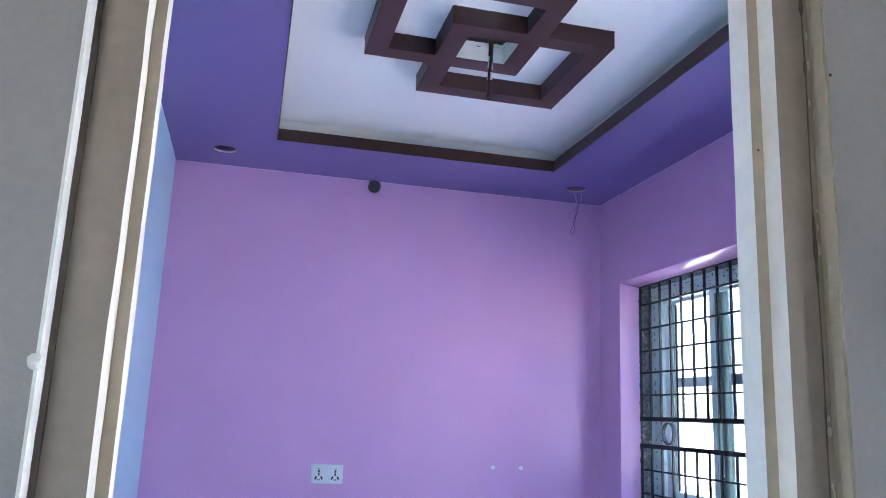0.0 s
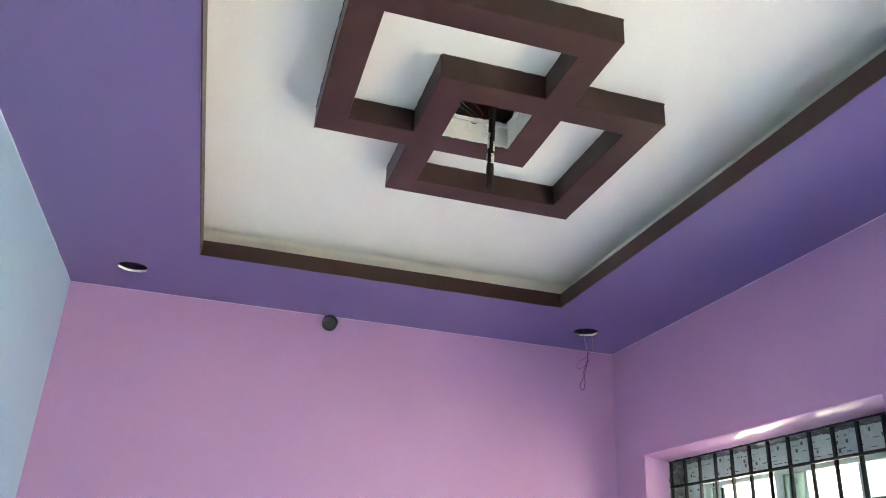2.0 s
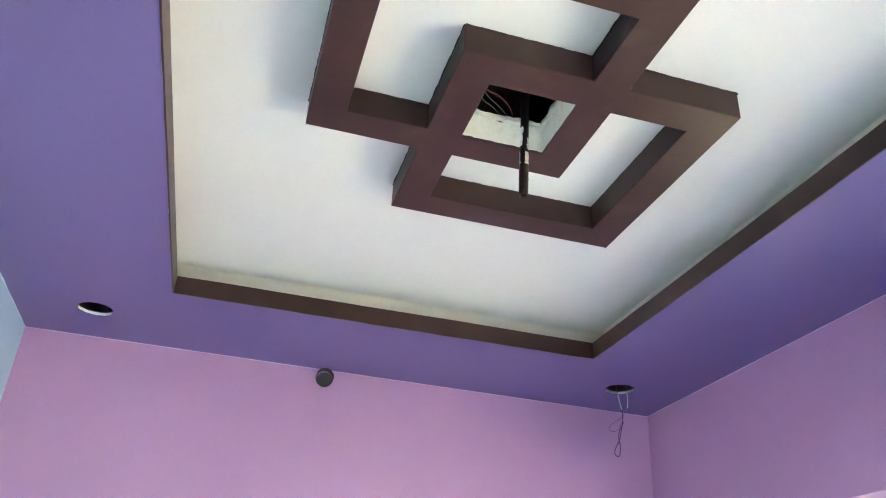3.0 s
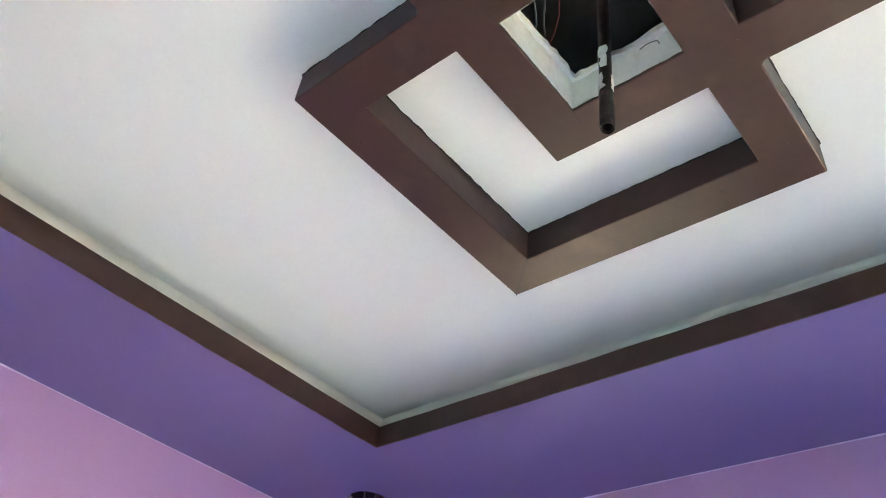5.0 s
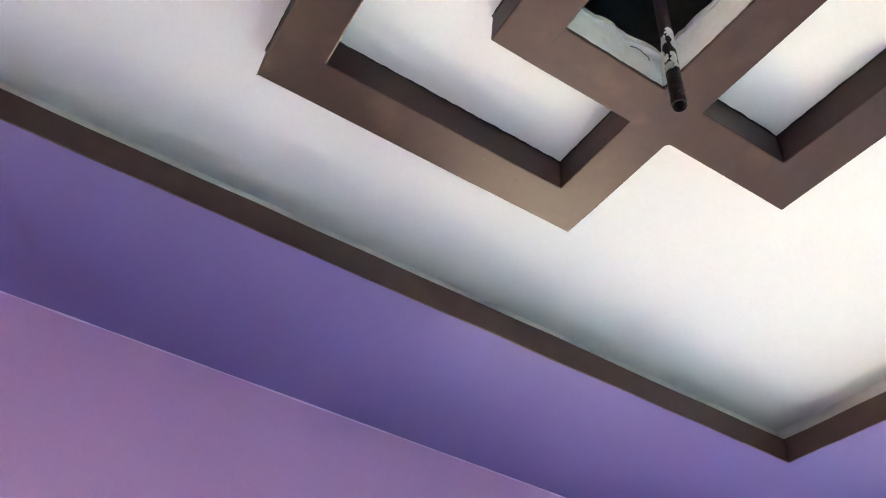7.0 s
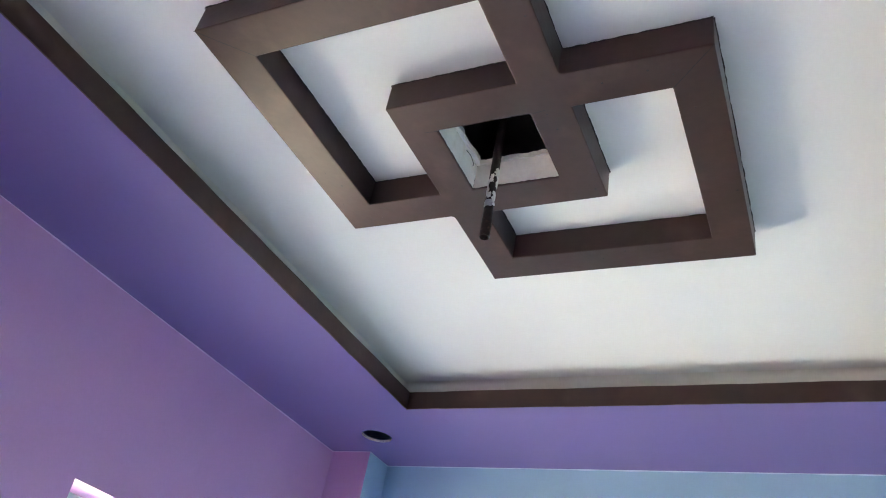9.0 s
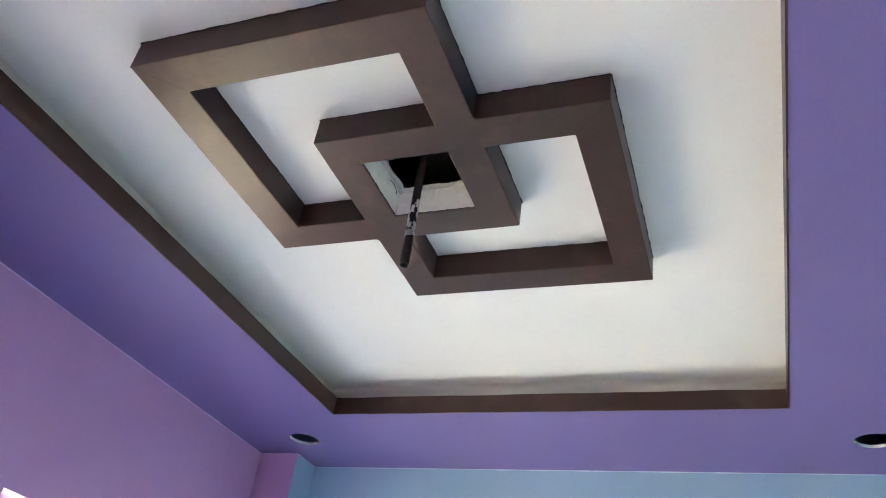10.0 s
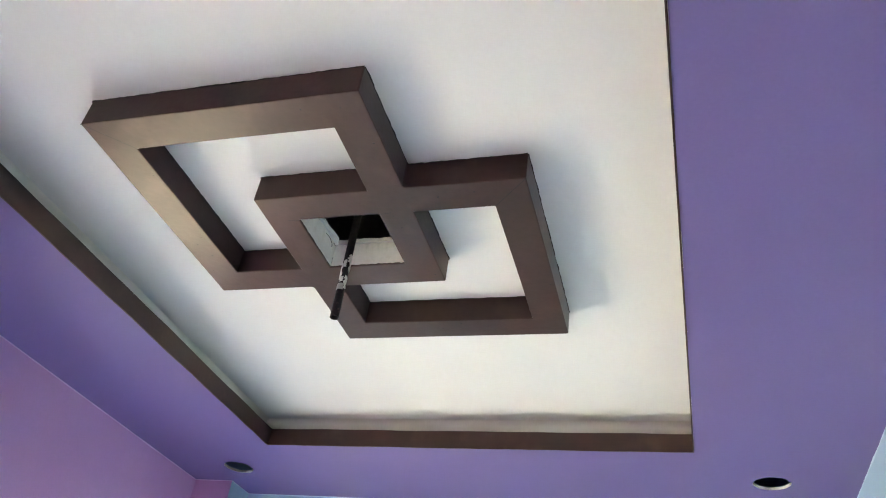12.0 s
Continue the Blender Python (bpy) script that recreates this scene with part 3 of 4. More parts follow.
# loose wires in the opening
wire("loose_wire", ((1.11, 1.585, 2.86), (1.161, 1.594, 2.80), (1.188, 1.602, 2.80), (1.227, 1.633, 2.80), (1.248, 1.668, 2.795), (1.25, 1.72, 2.83)), 0.0013, WIRE_RED,
     "red wire looped above the ceiling opening", "wires above the opening")
wire("loose_wire", ((1.12, 1.59, 2.86), (1.166, 1.611, 2.80), (1.202, 1.638, 2.80), (1.236, 1.664, 2.795), (1.24, 1.72, 2.83)), 0.0012, WIRE_GREY,
     "grey wire looped above the ceiling opening", "wires above the opening")
wire("loose_wire", ((1.11, 1.60, 2.85), (1.164, 1.631, 2.80), (1.187, 1.643, 2.80), (1.212, 1.662, 2.795), (1.22, 1.72, 2.83)), 0.0012, WIRE_GREY,
     "grey wire looped above the ceiling opening", "wires above the opening")
wire("loose_wire", ((1.316, 1.540, 2.768), (1.312, 1.528, 2.766), (1.313, 1.512, 2.764), (1.311, 1.508, 2.757), (1.312, 1.507, 2.752)), 0.0008, WIRE_GREY,
     "short bent end of thin wire in the opening", "wires above the opening")

# wires hanging out of one downlight hole
hx, hy = LIGHTS[1]
wire("hanging_wire", ((hx - 0.005, hy + 0.01, 2.74), (hx - 0.008, hy + 0.01, 2.66), (hx + 0.004, hy + 0.012, 2.60), (hx + 0.012, hy + 0.015, 2.575)), 0.0022, WIRE_WHITE,
     "pale sleeve of a wire hanging from a downlight hole", "downlight wires")
wire("hanging_wire", ((hx + 0.035, hy + 0.0, 2.73), (hx + 0.030, hy + 0.004, 2.66), (hx + 0.036, hy + 0.008, 2.61), (hx + 0.034, hy + 0.010, 2.585)), 0.0018, WIRE_WHITE,
     "pale sleeve of a wire hanging from a downlight hole", "downlight wires")
wire("hanging_wire", ((hx + 0.012, hy + 0.015, 2.578), (hx + 0.016, hy + 0.018, 2.545), (hx + 0.002, hy + 0.02, 2.47), (hx - 0.014, hy + 0.02, 2.395),
                      (hx + 0.000, hy + 0.02, 2.425), (hx - 0.004, hy + 0.02, 2.475), (hx + 0.020, hy + 0.02, 2.53)), 0.0018, WIRE_PURPLE,
     "purple painted wire hanging in a loop", "downlight wires")
wire("hanging_wire", ((hx + 0.034, hy + 0.010, 2.588), (hx + 0.012, hy + 0.02, 2.545), (hx - 0.030, hy + 0.03, 2.512), (hx - 0.036, hy + 0.03, 2.497),
                      (hx - 0.006, hy + 0.03, 2.495), (hx + 0.016, hy + 0.025, 2.53)), 0.0009, WIRE_PURPLE,
     "thin purple painted wire hanging in a loop", "downlight wires")

# ---- pipe stub on the back wall ----
stub = group_at("pipe_stub", (1.066, L, 2.6155), "dark grey plastic pipe stub with a broken rim", "pipe")
bm = hollow_tube(0.0333, 0.0303, 0, 0.032, 30)
bmesh.ops.rotate(bm, verts=bm.verts[:], cent=(0, 0, 0), matrix=Matrix.Rotation(radians(-90), 3, "X"))
bmesh.ops.translate(bm, verts=bm.verts[:], vec=(0, -0.029, 0))
for v in bm.verts:
    if v.co.y < -0.014:
        v.co.y += 0.010 * noise.noise(v.co * 60) + (0.009 if v.co.z < -0.01 else 0)
        v.co.x += 0.002 * noise.noise(v.co * 80)
part("sleeve", bm, PVC_DARK, stub)
bm = bmesh.new()
rings = [[], []]
for k in range(26):
    a = 2 * math.pi * k / 26
    r = 0.0288 * (1 + 0.08 * noise.noise(Vector((math.cos(a) * 2, math.sin(a) * 2, 4))))
    for ring, y in zip(rings, (-0.022, -0.012)):
        ring.append(bm.verts.new((r * math.cos(a), y - 0.007 * math.sin(a), max(-0.031, r * math.sin(a) * 0.80 - 0.008))))
bm.faces.new(rings[0])
bm.faces.new(rings[1])
for k in range(26):
    bm.faces.new((rings[0][k], rings[0][(k + 1) % 26], rings[1][(k + 1) % 26], rings[1][k]))
part("plug", bm, PVC_DISC, stub, "dark grey plastic plug with a broken edge")
bm = bmesh.new()
rows = []
for k in range(25):
    a = math.pi * (0.18 + 0.50 * k / 24)
    w = 0.0035 * max(0.1, 0.7 + noise.noise(Vector((a * 5, 2, 7))))
    rows.append([bm.verts.new((q * math.cos(a), y, q * math.sin(a))) for q, y in ((0.0336, -0.002), (0.0336 + 0.3 * w, -0.004 - w), (0.0336, -0.004 - 2 * w))])
for g, h in zip(rows, rows[1:]):
    for i in range(2):
        bm.faces.new((g[i], g[i + 1], h[i + 1], h[i]))
part("paint_smear", bm, LILAC, stub, "lilac wall paint smeared on the pipe")

# ---- socket plate and pegs on the back wall ----
plate = group_at("socket_plate", (0.910, L, 1.060), "white plastic double socket plate with two switches", "socket")


def facing(bm, at):
    """Turns a part built in the xz plane, its front towards -y, to its place."""
    bmesh.ops.translate(bm, verts=bm.verts[:], vec=at)
    return bm


bm = bmesh.new()
box(bm, -0.082, 0.082, -0.010, -0.0005, -0.047, 0.047)
part("cover", soften(bm, 0.003), PLASTIC, plate)
bm = bmesh.new()
box(bm, -0.072, 0.072, -0.0125, -0.010, -0.039, 0.039)
part("inner_frame", soften(bm, 0.0015), PLASTIC, plate)
for sx in (-0.042, 0.042):
    bm = bmesh.new()
    box(bm, sx - 0.024, sx + 0.024, -0.0145, -0.0125, -0.036, 0.036)
    face = part("socket_face", soften(bm, 0.001), PLASTIC, plate)
    for px, pz, rot, w, h in ((0, 0.026, 0, 0.0055, 0.0014), (0, 0.014, 0, 0.0045, 0.006), (0, -0.001, 0, 0.004, 0.006),
                              (-0.015, -0.019, 28, 0.0042, 0.0085), (0.015, -0.019, -28, 0.0042, 0.0085), (-0.005, -0.028, 20, 0.003, 0.003), (0.005, -0.028, -20, 0.003, 0.003)):
        bm = bmesh.new()
        box(bm, -w, w, -0.0151, -0.0146, -h, h)
        bmesh.ops.rotate(bm, verts=bm.verts[:], cent=(0, 0, 0), matrix=Matrix.Rotation(radians(rot), 3, "Y"))
        part("slot", facing(bm, (sx + px, 0, pz)), SLOT, face, "black socket slot")
for sx in (-0.0085, 0.0085):
    bm = bmesh.new()
    box(bm, sx - 0.0075, sx + 0.0075, -0.0155, -0.0125, 0.006, 0.030)
    part("rocker_switch", soften(bm, 0.0015), PLASTIC, plate)

for px in (1.802, 1.962):
    bm = bmesh.new()
    tube(bm, ((px, L + 0.01, 1.114), (px, L - 0.012, 1.114), (px, L - 0.016, 1.114)), 0.0085, 14)
    tube(bm, ((px, L - 0.016, 1.114), (px, L - 0.020, 1.114)), 0.011, 14)
    thing("wall_peg", bm, PLASTIC, "small pale plastic peg in the lilac wall", "peg", group="wall pegs")

# switch plate on the window wall
board_plate = group_at("switch_plate", (W, 1.390, 1.415), "white plastic switch plate on the lilac wall", "switch")
bm = bmesh.new()
box(bm, -0.012, -0.0005, -0.11, 0.11, -0.07, 0.07)
part("cover", soften(bm, 0.006, 3), PLASTIC, board_plate)
for k in range(4):
    bm = bmesh.new()
    box(bm, -0.0165, -0.0125, -0.088 + k * 0.045, -0.048 + k * 0.045, -0.04, 0.04)
    part("rocker_switch", soften(bm, 0.002), PLASTIC, board_plate)

# ---- door frame ----
door = group_at("door_1", (0.74, 0, 0), "door frame in cream primer with no leaf hung", "door frame", "structure")


def jamb(x_wall, x_rebate, x_stop, z1, y_reb, y_in):
    bm = bmesh.new()
    n = 46
    prof = ((x_wall, y_in), (x_wall, -0.08), (x_rebate, -0.08), (x_rebate, y_reb), (x_stop, y_reb), (x_stop, y_in))
    rows = []
    for k in range(n + 1):
        z = z1 * k / n
        row = []
        for i, (x, y) in enumerate(prof):
            w = 0.0012 * noise.noise(Vector((x * 20, z * 9, y * 30))) + 0.0007 * noise.noise(Vector((x, z * 40, y)))
            row.append(bm.verts.new((x + (w if 0 < i else 0), y + w * 0.6, z)))
        rows.append(row)
    for r, s in zip(rows, rows[1:]):
        for i in range(6):
            f = bm.faces.new((r[i], r[(i + 1) % 6], s[(i + 1) % 6], s[i]))
            # side faces get the lit tone, the front face the shaded one
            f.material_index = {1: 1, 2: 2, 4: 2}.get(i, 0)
    bm.faces.new(rows[0])
    bm.faces.new(rows[-1])
    return bm


under(door, "jamb", jamb(DX0 + 0.001, 0.297, 0.312, 2.10, -0.030, 0.010), (FRAME_PAINT, FRAME_SHADED, FRAME_LIT))
under(door, "jamb", jamb(DX1 - 0.001, 1.187, 1.168, 2.10, -0.043, 0.004), (FRAME_PAINT, FRAME_SHADED, FRAME_LIT))
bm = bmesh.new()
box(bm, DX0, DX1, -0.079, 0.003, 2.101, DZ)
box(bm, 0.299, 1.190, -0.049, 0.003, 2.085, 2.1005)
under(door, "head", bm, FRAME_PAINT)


# uneven putty and open joints between frame and wall
def putty_bead(x, side, name, mat, seed, width, drop, y0=-0.081, wide=0.5):
    bm = bmesh.new()
    n = 150
    rows = []
    for k in range(n + 1):
        z = 0.3 + 1.8 * k / n
        w = width * (0.7 + wide * noise.noise(Vector((seed, z * 14, 0))) + 0.7 * wide * noise.noise(Vector((seed, z * 60, 5))))
        w = max(w, 0.0003)
        rows.append([bm.verts.new(c) for c in ((x, y0, z), (x + side * w, y0 - drop * 0.4, z), (x + side * w * 0.6, y0 - drop, z), (x, y0 - drop, z))])
    for r, s in zip(rows, rows[1:]):
        for i in range(4):
            bm.faces.new((r[i], r[(i + 1) % 4], s[(i + 1) % 4], s[i]))
    under(door, name, bm, mat)


putty_bead(DX0, 1, "putty_bead", PUTTY, 2.0, 0.009, 0.034, wide=0.07)
putty_bead(DX1, -1, "putty_bead", FRAME_PAINT, 7.0, 0.006, 0.030)
for x, seed, width in ((DX1 - 0.012, 3.0, 0.012), (DX0 + 0.0110, 8.0, 0.0045)):
    bm = bmesh.new()
    rows = []
    for k in range(301):
        z = 0.9 + 1.2 * k / 300
        w = width * max(0.0, noise.noise(Vector((seed, z * 7, 0))) + 0.7 * noise.noise(Vector((seed, z * 31, 4))) - 0.12) + 0.0002
        c = x + 0.0025 * noise.noise(Vector((seed, z * 5, 9)))
        rows.append([bm.verts.new(v) for v in ((c - w / 2, -0.0795, z), (c - w / 2, -0.0828, z), (c + w / 2, -0.0828, z), (c + w / 2, -0.0795, z))])
    for r, q in zip(rows, rows[1:]):
        for i in range(3):
            bm.faces.new((r[i], q[i], q[i + 1], r[i + 1]))
    under(door, "open_joint", bm, CRACK, "dark open joint beside the frame")
rnd = random.Random(51)
for k in range(13):
    z = rnd.choice((rnd.uniform(1.56, 2.0), rnd.uniform(1.22, 1.42)))
    bm = bmesh.new()
    bmesh.ops.create_icosphere(bm, subdivisions=2, radius=0.0013 + 0.0014 * rnd.random())
    stretch = rnd.uniform(1.2, 3.4)
    for v in bm.verts:
        v.co *= 1 + 0.9 * noise.noise(v.co * 420 + Vector((k, 0, 0)))
        v.co.z *= stretch
        v.co.y *= 0.6
    bmesh.ops.translate(bm, verts=bm.verts[:], vec=(DX1 - 0.008 + rnd.uniform(-0.003, 0.003), -0.0815, z))
    under(door, "putty_chip", bm, FRAME_PAINT, "chip of dried putty in the open joint")
for x, z, rad in ((1.254, 1.893, 0.0026), (1.178, 1.79, 0.0018)):
    bm = bmesh.new()
    bmesh.ops.create_icosphere(bm, subdivisions=2, radius=rad)
    bmesh.ops.translate(bm, verts=bm.verts[:], vec=(x, -FW if x > DX1 else -0.0435, z))
    under(door, "nail_head", bm, CRACK, "dark nail head")
bm = bmesh.new()
bmesh.ops.create_icosphere(bm, subdivisions=2, radius=0.009)
for v in bm.verts:
    v.co *= 1 + 0.3 * noise.noise(v.co * 130)
bmesh.ops.translate(bm, verts=bm.verts[:], vec=(DX0 + 0.001, -0.115, 1.415))
under(door, "putty_lump", bm, PUTTY, "lump of dried white putty")

# balcony opening: white frame set in the outer half of the wall
balcony = group_at("door_2", (2.60, 0.78, 0), "white balcony door frame standing open", "door frame", "structure")
for y0, y1 in ((BAL_Y0 + 0.001, BAL_Y0 + 0.055), (BAL_Y1 - 0.055, BAL_Y1 - 0.001)):
    bm = bmesh.new()
    box(bm, 2.575, 2.655, y0, y1, 0, BAL_Z - 0.001)
    under(balcony, "jamb", soften(bm, 0.003, 1), UPVC)
bm = bmesh.new()
box(bm, 2.575, 2.655, BAL_Y0 + 0.055, BAL_Y1 - 0.055, BAL_Z - 0.056, BAL_Z - 0.001)
under(balcony, "head", soften(bm, 0.003, 1), UPVC)

# ---- window ----
# raw cement on the outer half of the opening, behind the grille
def cement_reveal(name, x0, x1, fixed, lo, hi, axis, sign):
    bm = bmesh.new()
    n, m = 90, 8
    grid = []
    for k in range(n + 1):
        t = lo + (hi - lo) * k / n
        row = []
        for j in range(m + 1):
            x = x0 + (x1 - x0) * j / m
            if j == 0:
                x += 0.010 * noise.noise(Vector((t * 30, 1, fixed))) + 0.006 * noise.noise(Vector((t * 90, 2, fixed)))
            d = 0.004 + 0.011 * abs(noise.noise(Vector((t * 35, x * 45, fixed)))) + 0.004 * noise.noise(Vector((t * 110, x * 120, 4)))
            if j == 0:
                d = 0.0004
            row.append(bm.verts.new((x, fixed + sign * d, t) if axis == "z" else (x, t, fixed + sign * d)))
        grid.append(row)
    for g, h in zip(grid, grid[1:]):
        for j in range(m):
            bm.faces.new((g[j], g[j + 1], h[j + 1], h[j]))
    thing(name, bm, CEMENT, "rough raw cement in the window opening", "trim", "structure", "raw window reveals")


cement_reveal("trim_reveal", 2.556, 2.625, WIN_Y1, WIN_Z0, WIN_Z1, "z", -1)
cement_reveal("trim_reveal", 2.556, 2.625, WIN_Y0, WIN_Z0, WIN_Z1, "z", 1)
cement_reveal("trim_reveal", 2.556, 2.625, 2.123, WIN_Y0, WIN_Y1, "y", -1)


# glossy plaster on the head of the opening, falling towards the grille, with a soft inner edge
def head_plaster():
    bm = bmesh.new()
    n = 70
    rows = []
    for k in range(n + 1):
        y = WIN_Y0 + (WIN_Y1 - WIN_Y0) * k / n
        wave = 0.0016 * noise.noise(Vector((y * 6, 0, 2))) + 0.0007 * noise.noise(Vector((y * 25, 0, 7)))
        end = 0.006 * noise.noise(Vector((y * 30, 3, 1))) + 0.003 * noise.noise(Vector((y * 90, 5, 1)))
        tip = 0.004 * abs(noise.noise(Vector((y * 45, 8, 1))))
        rows.append([bm.verts.new((x, y, z)) for x, z in ((W + 0.0015, WIN_Z1 + 0.003), (W + 0.004, WIN_Z1 - 0.0012 + wave), (W + 0.010, WIN_Z1 - 0.0035 + wave),
                                                          (W + 0.05, WIN_Z1 - 0.009 + wave), (2.550 + end, 2.1225 + wave - tip), (2.556 + end, 2.127), (2.556 + end, WIN_Z1 + 0.003))])
    for r, q in zip(rows, rows[1:]):
        for i in range(6):
            f = bm.faces.new((r[i], q[i], q[i + 1], r[i + 1]))
            f.smooth = i < 4
    thing("trim_window_head", bm, LILAC_GLOSS, "glossy lilac plaster on the head of the window opening", "trim", "structure")


head_plaster()

GX = 2.562
grille = group_at("window_grille", (GX, 2.2765, 1.53), "black enamelled iron window grille with two rings", "window grille")


def bar_mesh(name, sx, sy, sz):
    bm = bmesh.new()
    box(bm, -sx / 2, sx / 2, -sy / 2, sy / 2, -sz / 2, sz / 2)
    soften(bm, min(sx, sy, sz) * 0.2, 1)
    return mesh_of(name, bm, IRON)


upper = bar_mesh("bar", 0.010, 0.010, 2.128 - 1.405)
lower = bar_mesh("bar", 0.010, 0.010, 1.262 - 0.925)
for k in range(13):
    y = 2.924 - 0.1063 * k - 2.2765 - (0.004 if k == 12 else 0)
    shared("upright_bar", upper, grille, (0, y, (2.128 + 1.405) / 2 - 1.53))
    shared("upright_bar", lower, grille, (0, y, (1.262 + 0.925) / 2 - 1.53))
cross = bar_mesh("bar", 0.009, 1.300, 0.009)
for z in (2.122, 2.017, 1.883, 1.763, 1.646, 1.527, 1.140, 1.020):
    shared("cross_bar", cross, grille, (-0.0045, 0, z - 1.53))
belt = bar_mesh("belt", 0.012, 1.304, 0.022)
for z in (1.403, 1.263):
    shared("belt", belt, grille, (-0.003, 0, z - 1.53))
bm = bmesh.new()
n, r = 36, 0.056
rows = []
for k in range(n):
    a = 2 * math.pi * k / n
    rows.append([bm.verts.new((x, q * math.cos(a), q * math.sin(a))) for x, q in ((-0.008, r), (0.008, r), (0.008, r - 0.006), (-0.008, r - 0.006))])
for k in range(n):
    g, h = rows[k], rows[(k + 1) % n]
    for i in range(4):
        bm.faces.new((g[i], g[(i + 1) % 4], h[(i + 1) % 4], h[i]))
ring = mesh_of("ring", bm, IRON)
for y in (2.644, 1.889):
    shared("ring", ring, grille, (0, y - 2.2765, 1.333 - 1.53))

window = group_at("window_1", (2.66, 2.2765, 0.93), "white framed sliding window with printed protective film", "window", "structure")


def wpart(name, x0, x1, y0, y1, z0, z1, mat, label="", bevel=0.002, parent=None):
    bm = bmesh.new()
    box(bm, x0, x1, y0, y1, z0, z1)
    if bevel:
        soften(bm, bevel, 1)
    bmesh.ops.translate(bm, verts=bm.verts[:], vec=-window.location)
    return part(name, bm, mat, parent or window, label)


FX0, FX1 = 2.622, 2.678
wpart("head_track", FX0, FX1, WIN_Y0, WIN_Y1, 2.030, WIN_Z1 - 0.002, FILM, "head track under printed film")
wpart("sill_track", FX0, FX1, WIN_Y0, WIN_Y1, WIN_Z0, 0.975, UPVC)
wpart("side_track", FX0, FX1, 2.806, WIN_Y1, 0.975, 2.030, FILM, "side track under printed film")
wpart("side_track", FX0, FX1, WIN_Y0, 1.70, 0.975, 2.030, FILM, "side track under printed film")


def sash(y0, y1, x, left, right, top, rail, rail_label):
    """One sliding sash: two stiles, top, bottom and middle rails, and two panes."""
    frame_part = wpart("sash", x, x + 0.022, y1 - 0.036, y1, 0.985, top, UPVC, "white sash stile")
    wpart("stile", x, x + 0.022, y1 - left, y1 - left + 0.014, 0.985, top, UPVC, parent=frame_part)
    strip = wpart("filmed_strip", x + 0.008, x + 0.013, y1 - left + 0.014, y1 - 0.036, 1.045, top - 0.018, FILMED, "glass strip under pale film", 0, parent=frame_part)
    strip.visible_shadow = False
    wpart("top_rail", x, x + 0.022, y1 - left + 0.014, y1 - 0.036, top - 0.018, top, UPVC, parent=frame_part)
    wpart("bottom_rail", x, x + 0.022, y1 - left + 0.014, y1 - 0.036, 0.985, 1.045, UPVC, parent=frame_part)
    wpart("stile", x, x + 0.022, y0, y0 + right, 0.985, top, UPVC, parent=frame_part)
    wpart("top_rail", x, x + 0.022, y0 + right, y1 - left, top - 0.018, top, UPVC, parent=frame_part)
    wpart("bottom_rail", x, x + 0.022, y0 + right, y1 - left, 0.985, 1.045, UPVC, parent=frame_part)
    wpart("middle_rail", x - 0.003, x + 0.022, y0 + right, y1 - left, 1.567, 1.617, rail, rail_label, parent=frame_part)
    return frame_part


left_sash = sash(2.26, 2.80, 2.640, 0.115, 0.03, 2.026, UPVC, "")
right_sash = sash(1.70, 2.34, 2.618, 0.165, 0.05, 2.026, RAIL, "grey middle rail")
for z0, z1 in ((1.045, 1.567), (1.617, 2.008)):
    p = wpart("pane", 2.628, 2.632, 1.9465, 2.174, z0 + 0.001, z1 - 0.001, GLASS, "clear glass pane", 0, parent=right_sash)
    p.visible_shadow = False
    p = wpart("pane", 2.627, 2.633, 1.752, 1.9335, z0 + 0.001, z1 - 0.001, FROSTED, "frosted glass pane", 0, parent=right_sash)
    p.visible_shadow = False
    wpart("glazing_bar", 2.622, 2.638, 1.934, 1.946, z0 + 0.001, z1 - 0.001, UPVC, parent=right_sash)
wpart("edge_strip", 2.634, 2.640, 2.672, 2.685, 1.05, 2.00, IRON, "black rubber edge strip", 0.001)

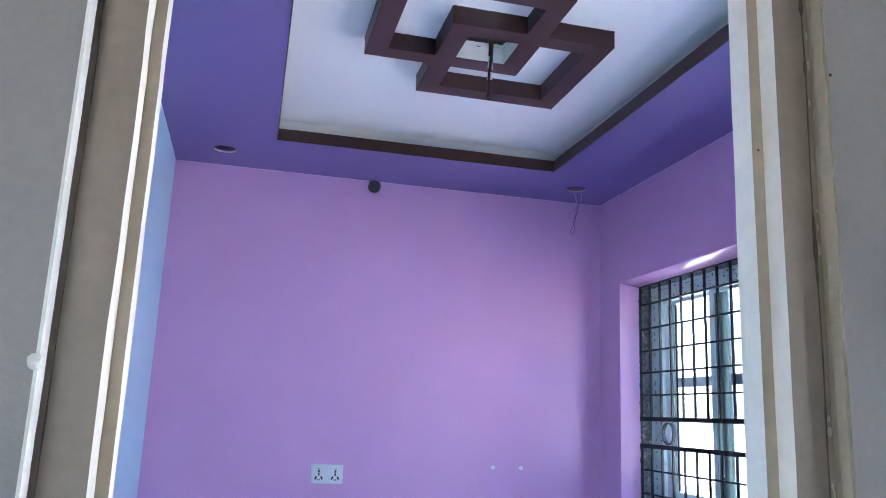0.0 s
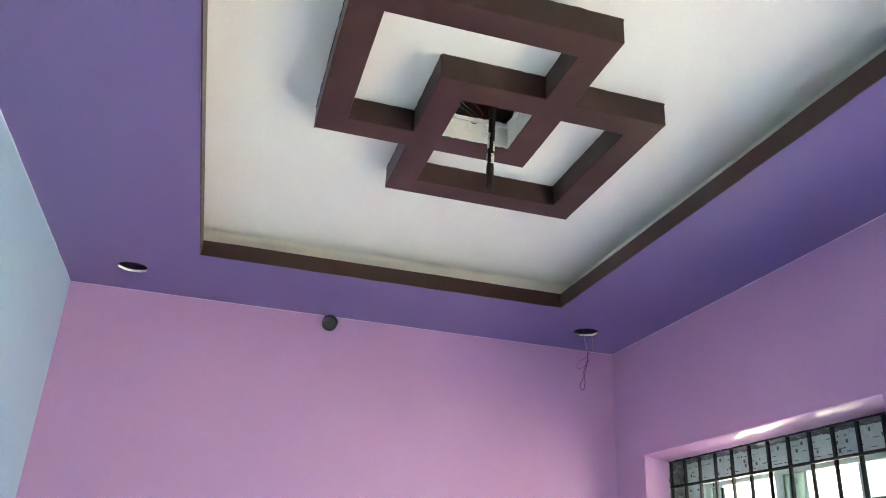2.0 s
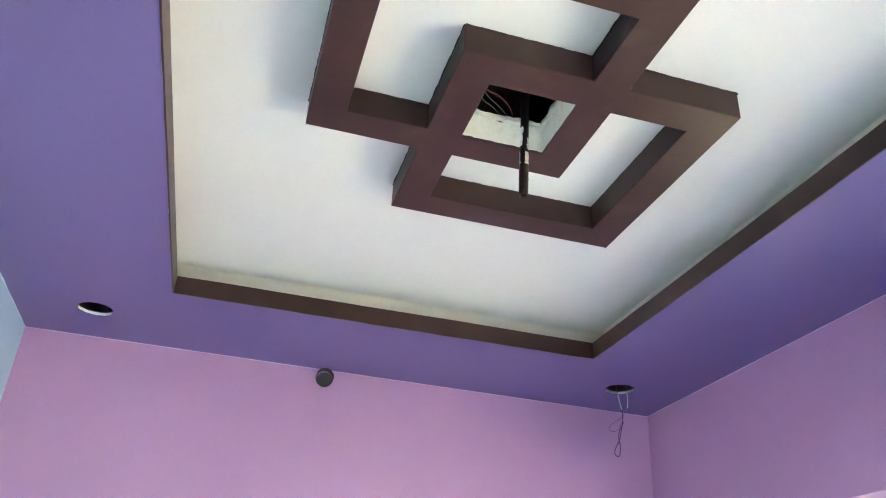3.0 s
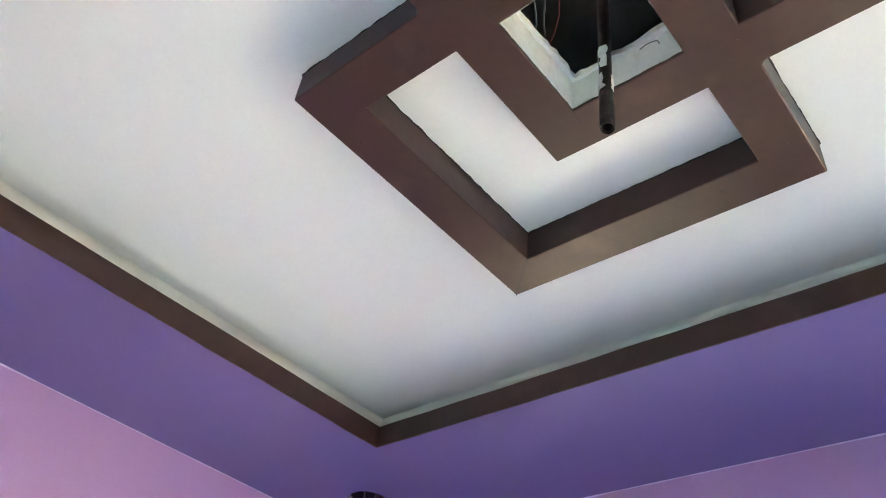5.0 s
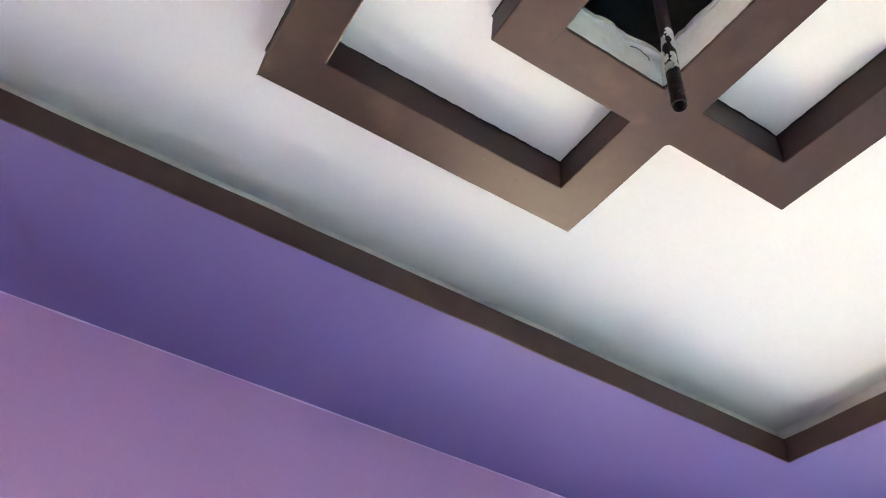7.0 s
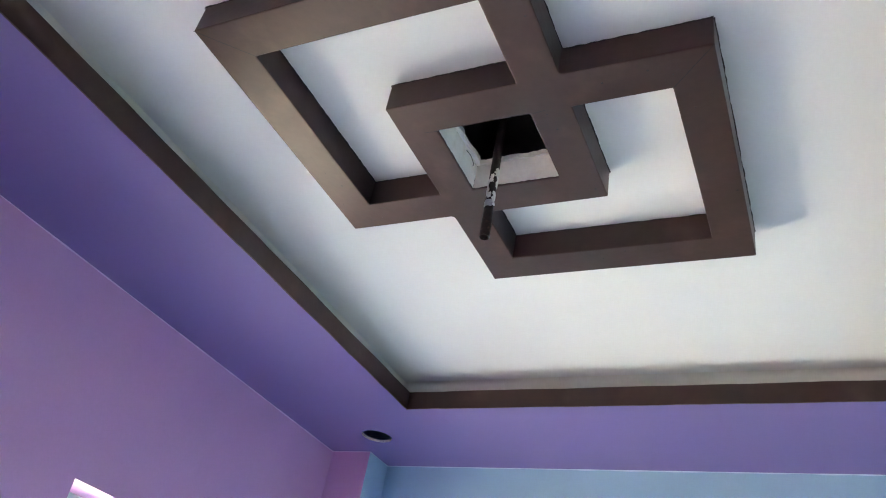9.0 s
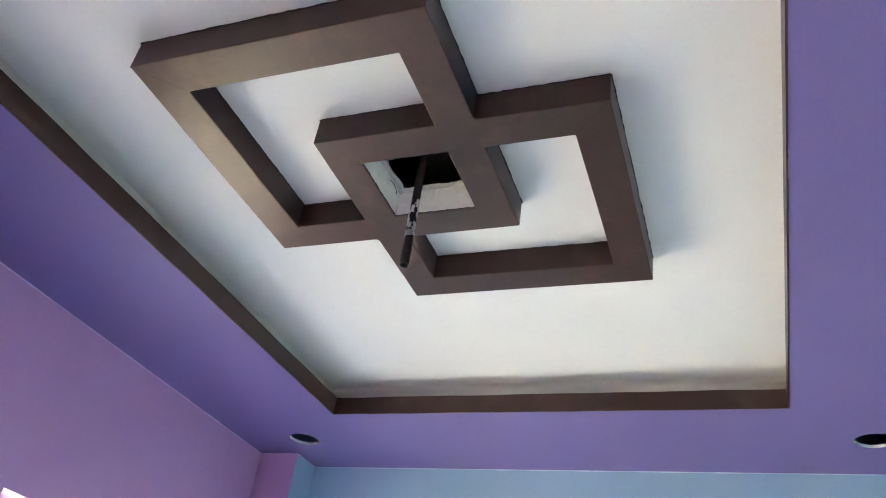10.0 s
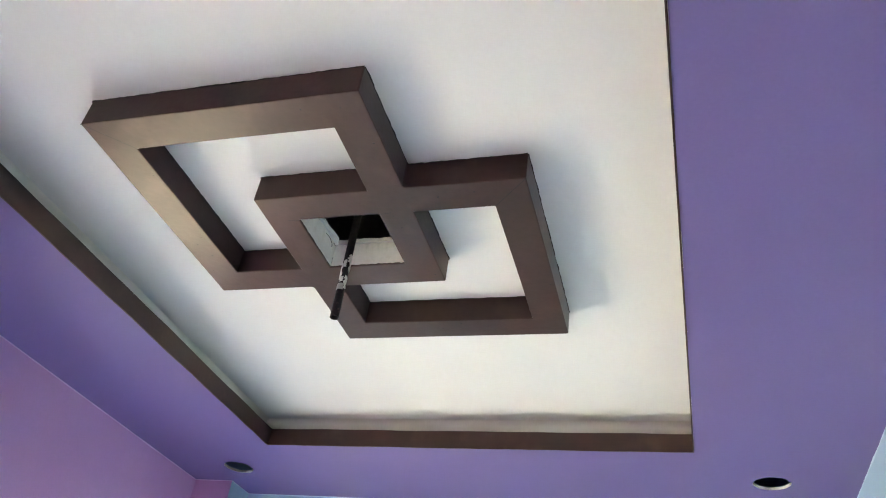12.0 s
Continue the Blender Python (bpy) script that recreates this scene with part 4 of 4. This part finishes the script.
# prints on the protective film
rnd = random.Random(33)
y = 2.90
while y > 1.66:
    for zz in (2.046, 2.058, 2.074, 2.096):
        if rnd.random() < 0.4:
            continue
        w, h = rnd.choice(((0.007, 0.011), (0.022, 0.0025), (0.006, 0.006), (0.010, 0.012), (0.026, 0.002), (0.018, 0.003)))
        yy = y + rnd.uniform(-0.02, 0.02)
        wpart("film_print", FX0 - 0.0012, FX0 - 0.0004, yy, yy + w, zz, zz + h, FILM_INK, "dark print on film", 0)
    y -= 0.036
z = 2.0
while z > 1.0:
    for yy in (2.818, 2.872):
        w, h = rnd.choice(((0.010, 0.012), (0.008, 0.02), (0.012, 0.008)))
        wpart("film_print", FX0 - 0.0012, FX0 - 0.0004, yy, yy + w, z, z + h, FILM_INK, "dark print on film", 0)
    wpart("film_print", 2.6384, 2.6396, 2.735, 2.745, z + 0.01, z + 0.026, FILM_INK, "dark print on film", 0)
    z -= rnd.uniform(0.03, 0.09)

# ---- outside ----
bm = bmesh.new()
box(bm, -400, 400, -400, 400, -0.9, -0.55)
thing("ground", bm, GROUND, "pale sunlit earth ground outside the house", "ground", "structure")

house = group_at("neighbour_house", (12.0, 3.0, -0.55), "white rendered neighbouring house with a pink band", "house")


def hpart(name, x0, x1, y0, y1, z0, z1, mat, label="", parent=None):
    bm = bmesh.new()
    box(bm, x0, x1, y0, y1, z0, z1)
    bmesh.ops.translate(bm, verts=bm.verts[:], vec=-house.location)
    return part(name, bm, mat, parent or house, label)


hpart("wall", 12.0, 18.0, -6.0, 14.0, -0.55, 5.2, HOUSE_WHITE)
hpart("band", 11.94, 11.999, -6.0, 14.0, 2.55, 2.85, HOUSE_PINK, "pink painted band")
hpart("roof", 11.7, 18.2, -6.2, 14.2, 5.2, 5.35, HOUSE_WHITE, "flat roof slab")
for k in range(5):
    y = -3.5 + 3.1 * k
    for z in (0.5, 3.6):
        f = hpart("window", 11.955, 11.999, y - 0.65, y + 0.65, z, z + 1.3, HOUSE_TEAL, "teal window surround")
        hpart("pane", 11.945, 11.954, y - 0.52, y - 0.03, z + 0.1, z + 1.2, FILM_INK, "dark pane", f)
        hpart("pane", 11.945, 11.954, y + 0.03, y + 0.52, z + 0.1, z + 1.2, FILM_INK, "dark pane", f)
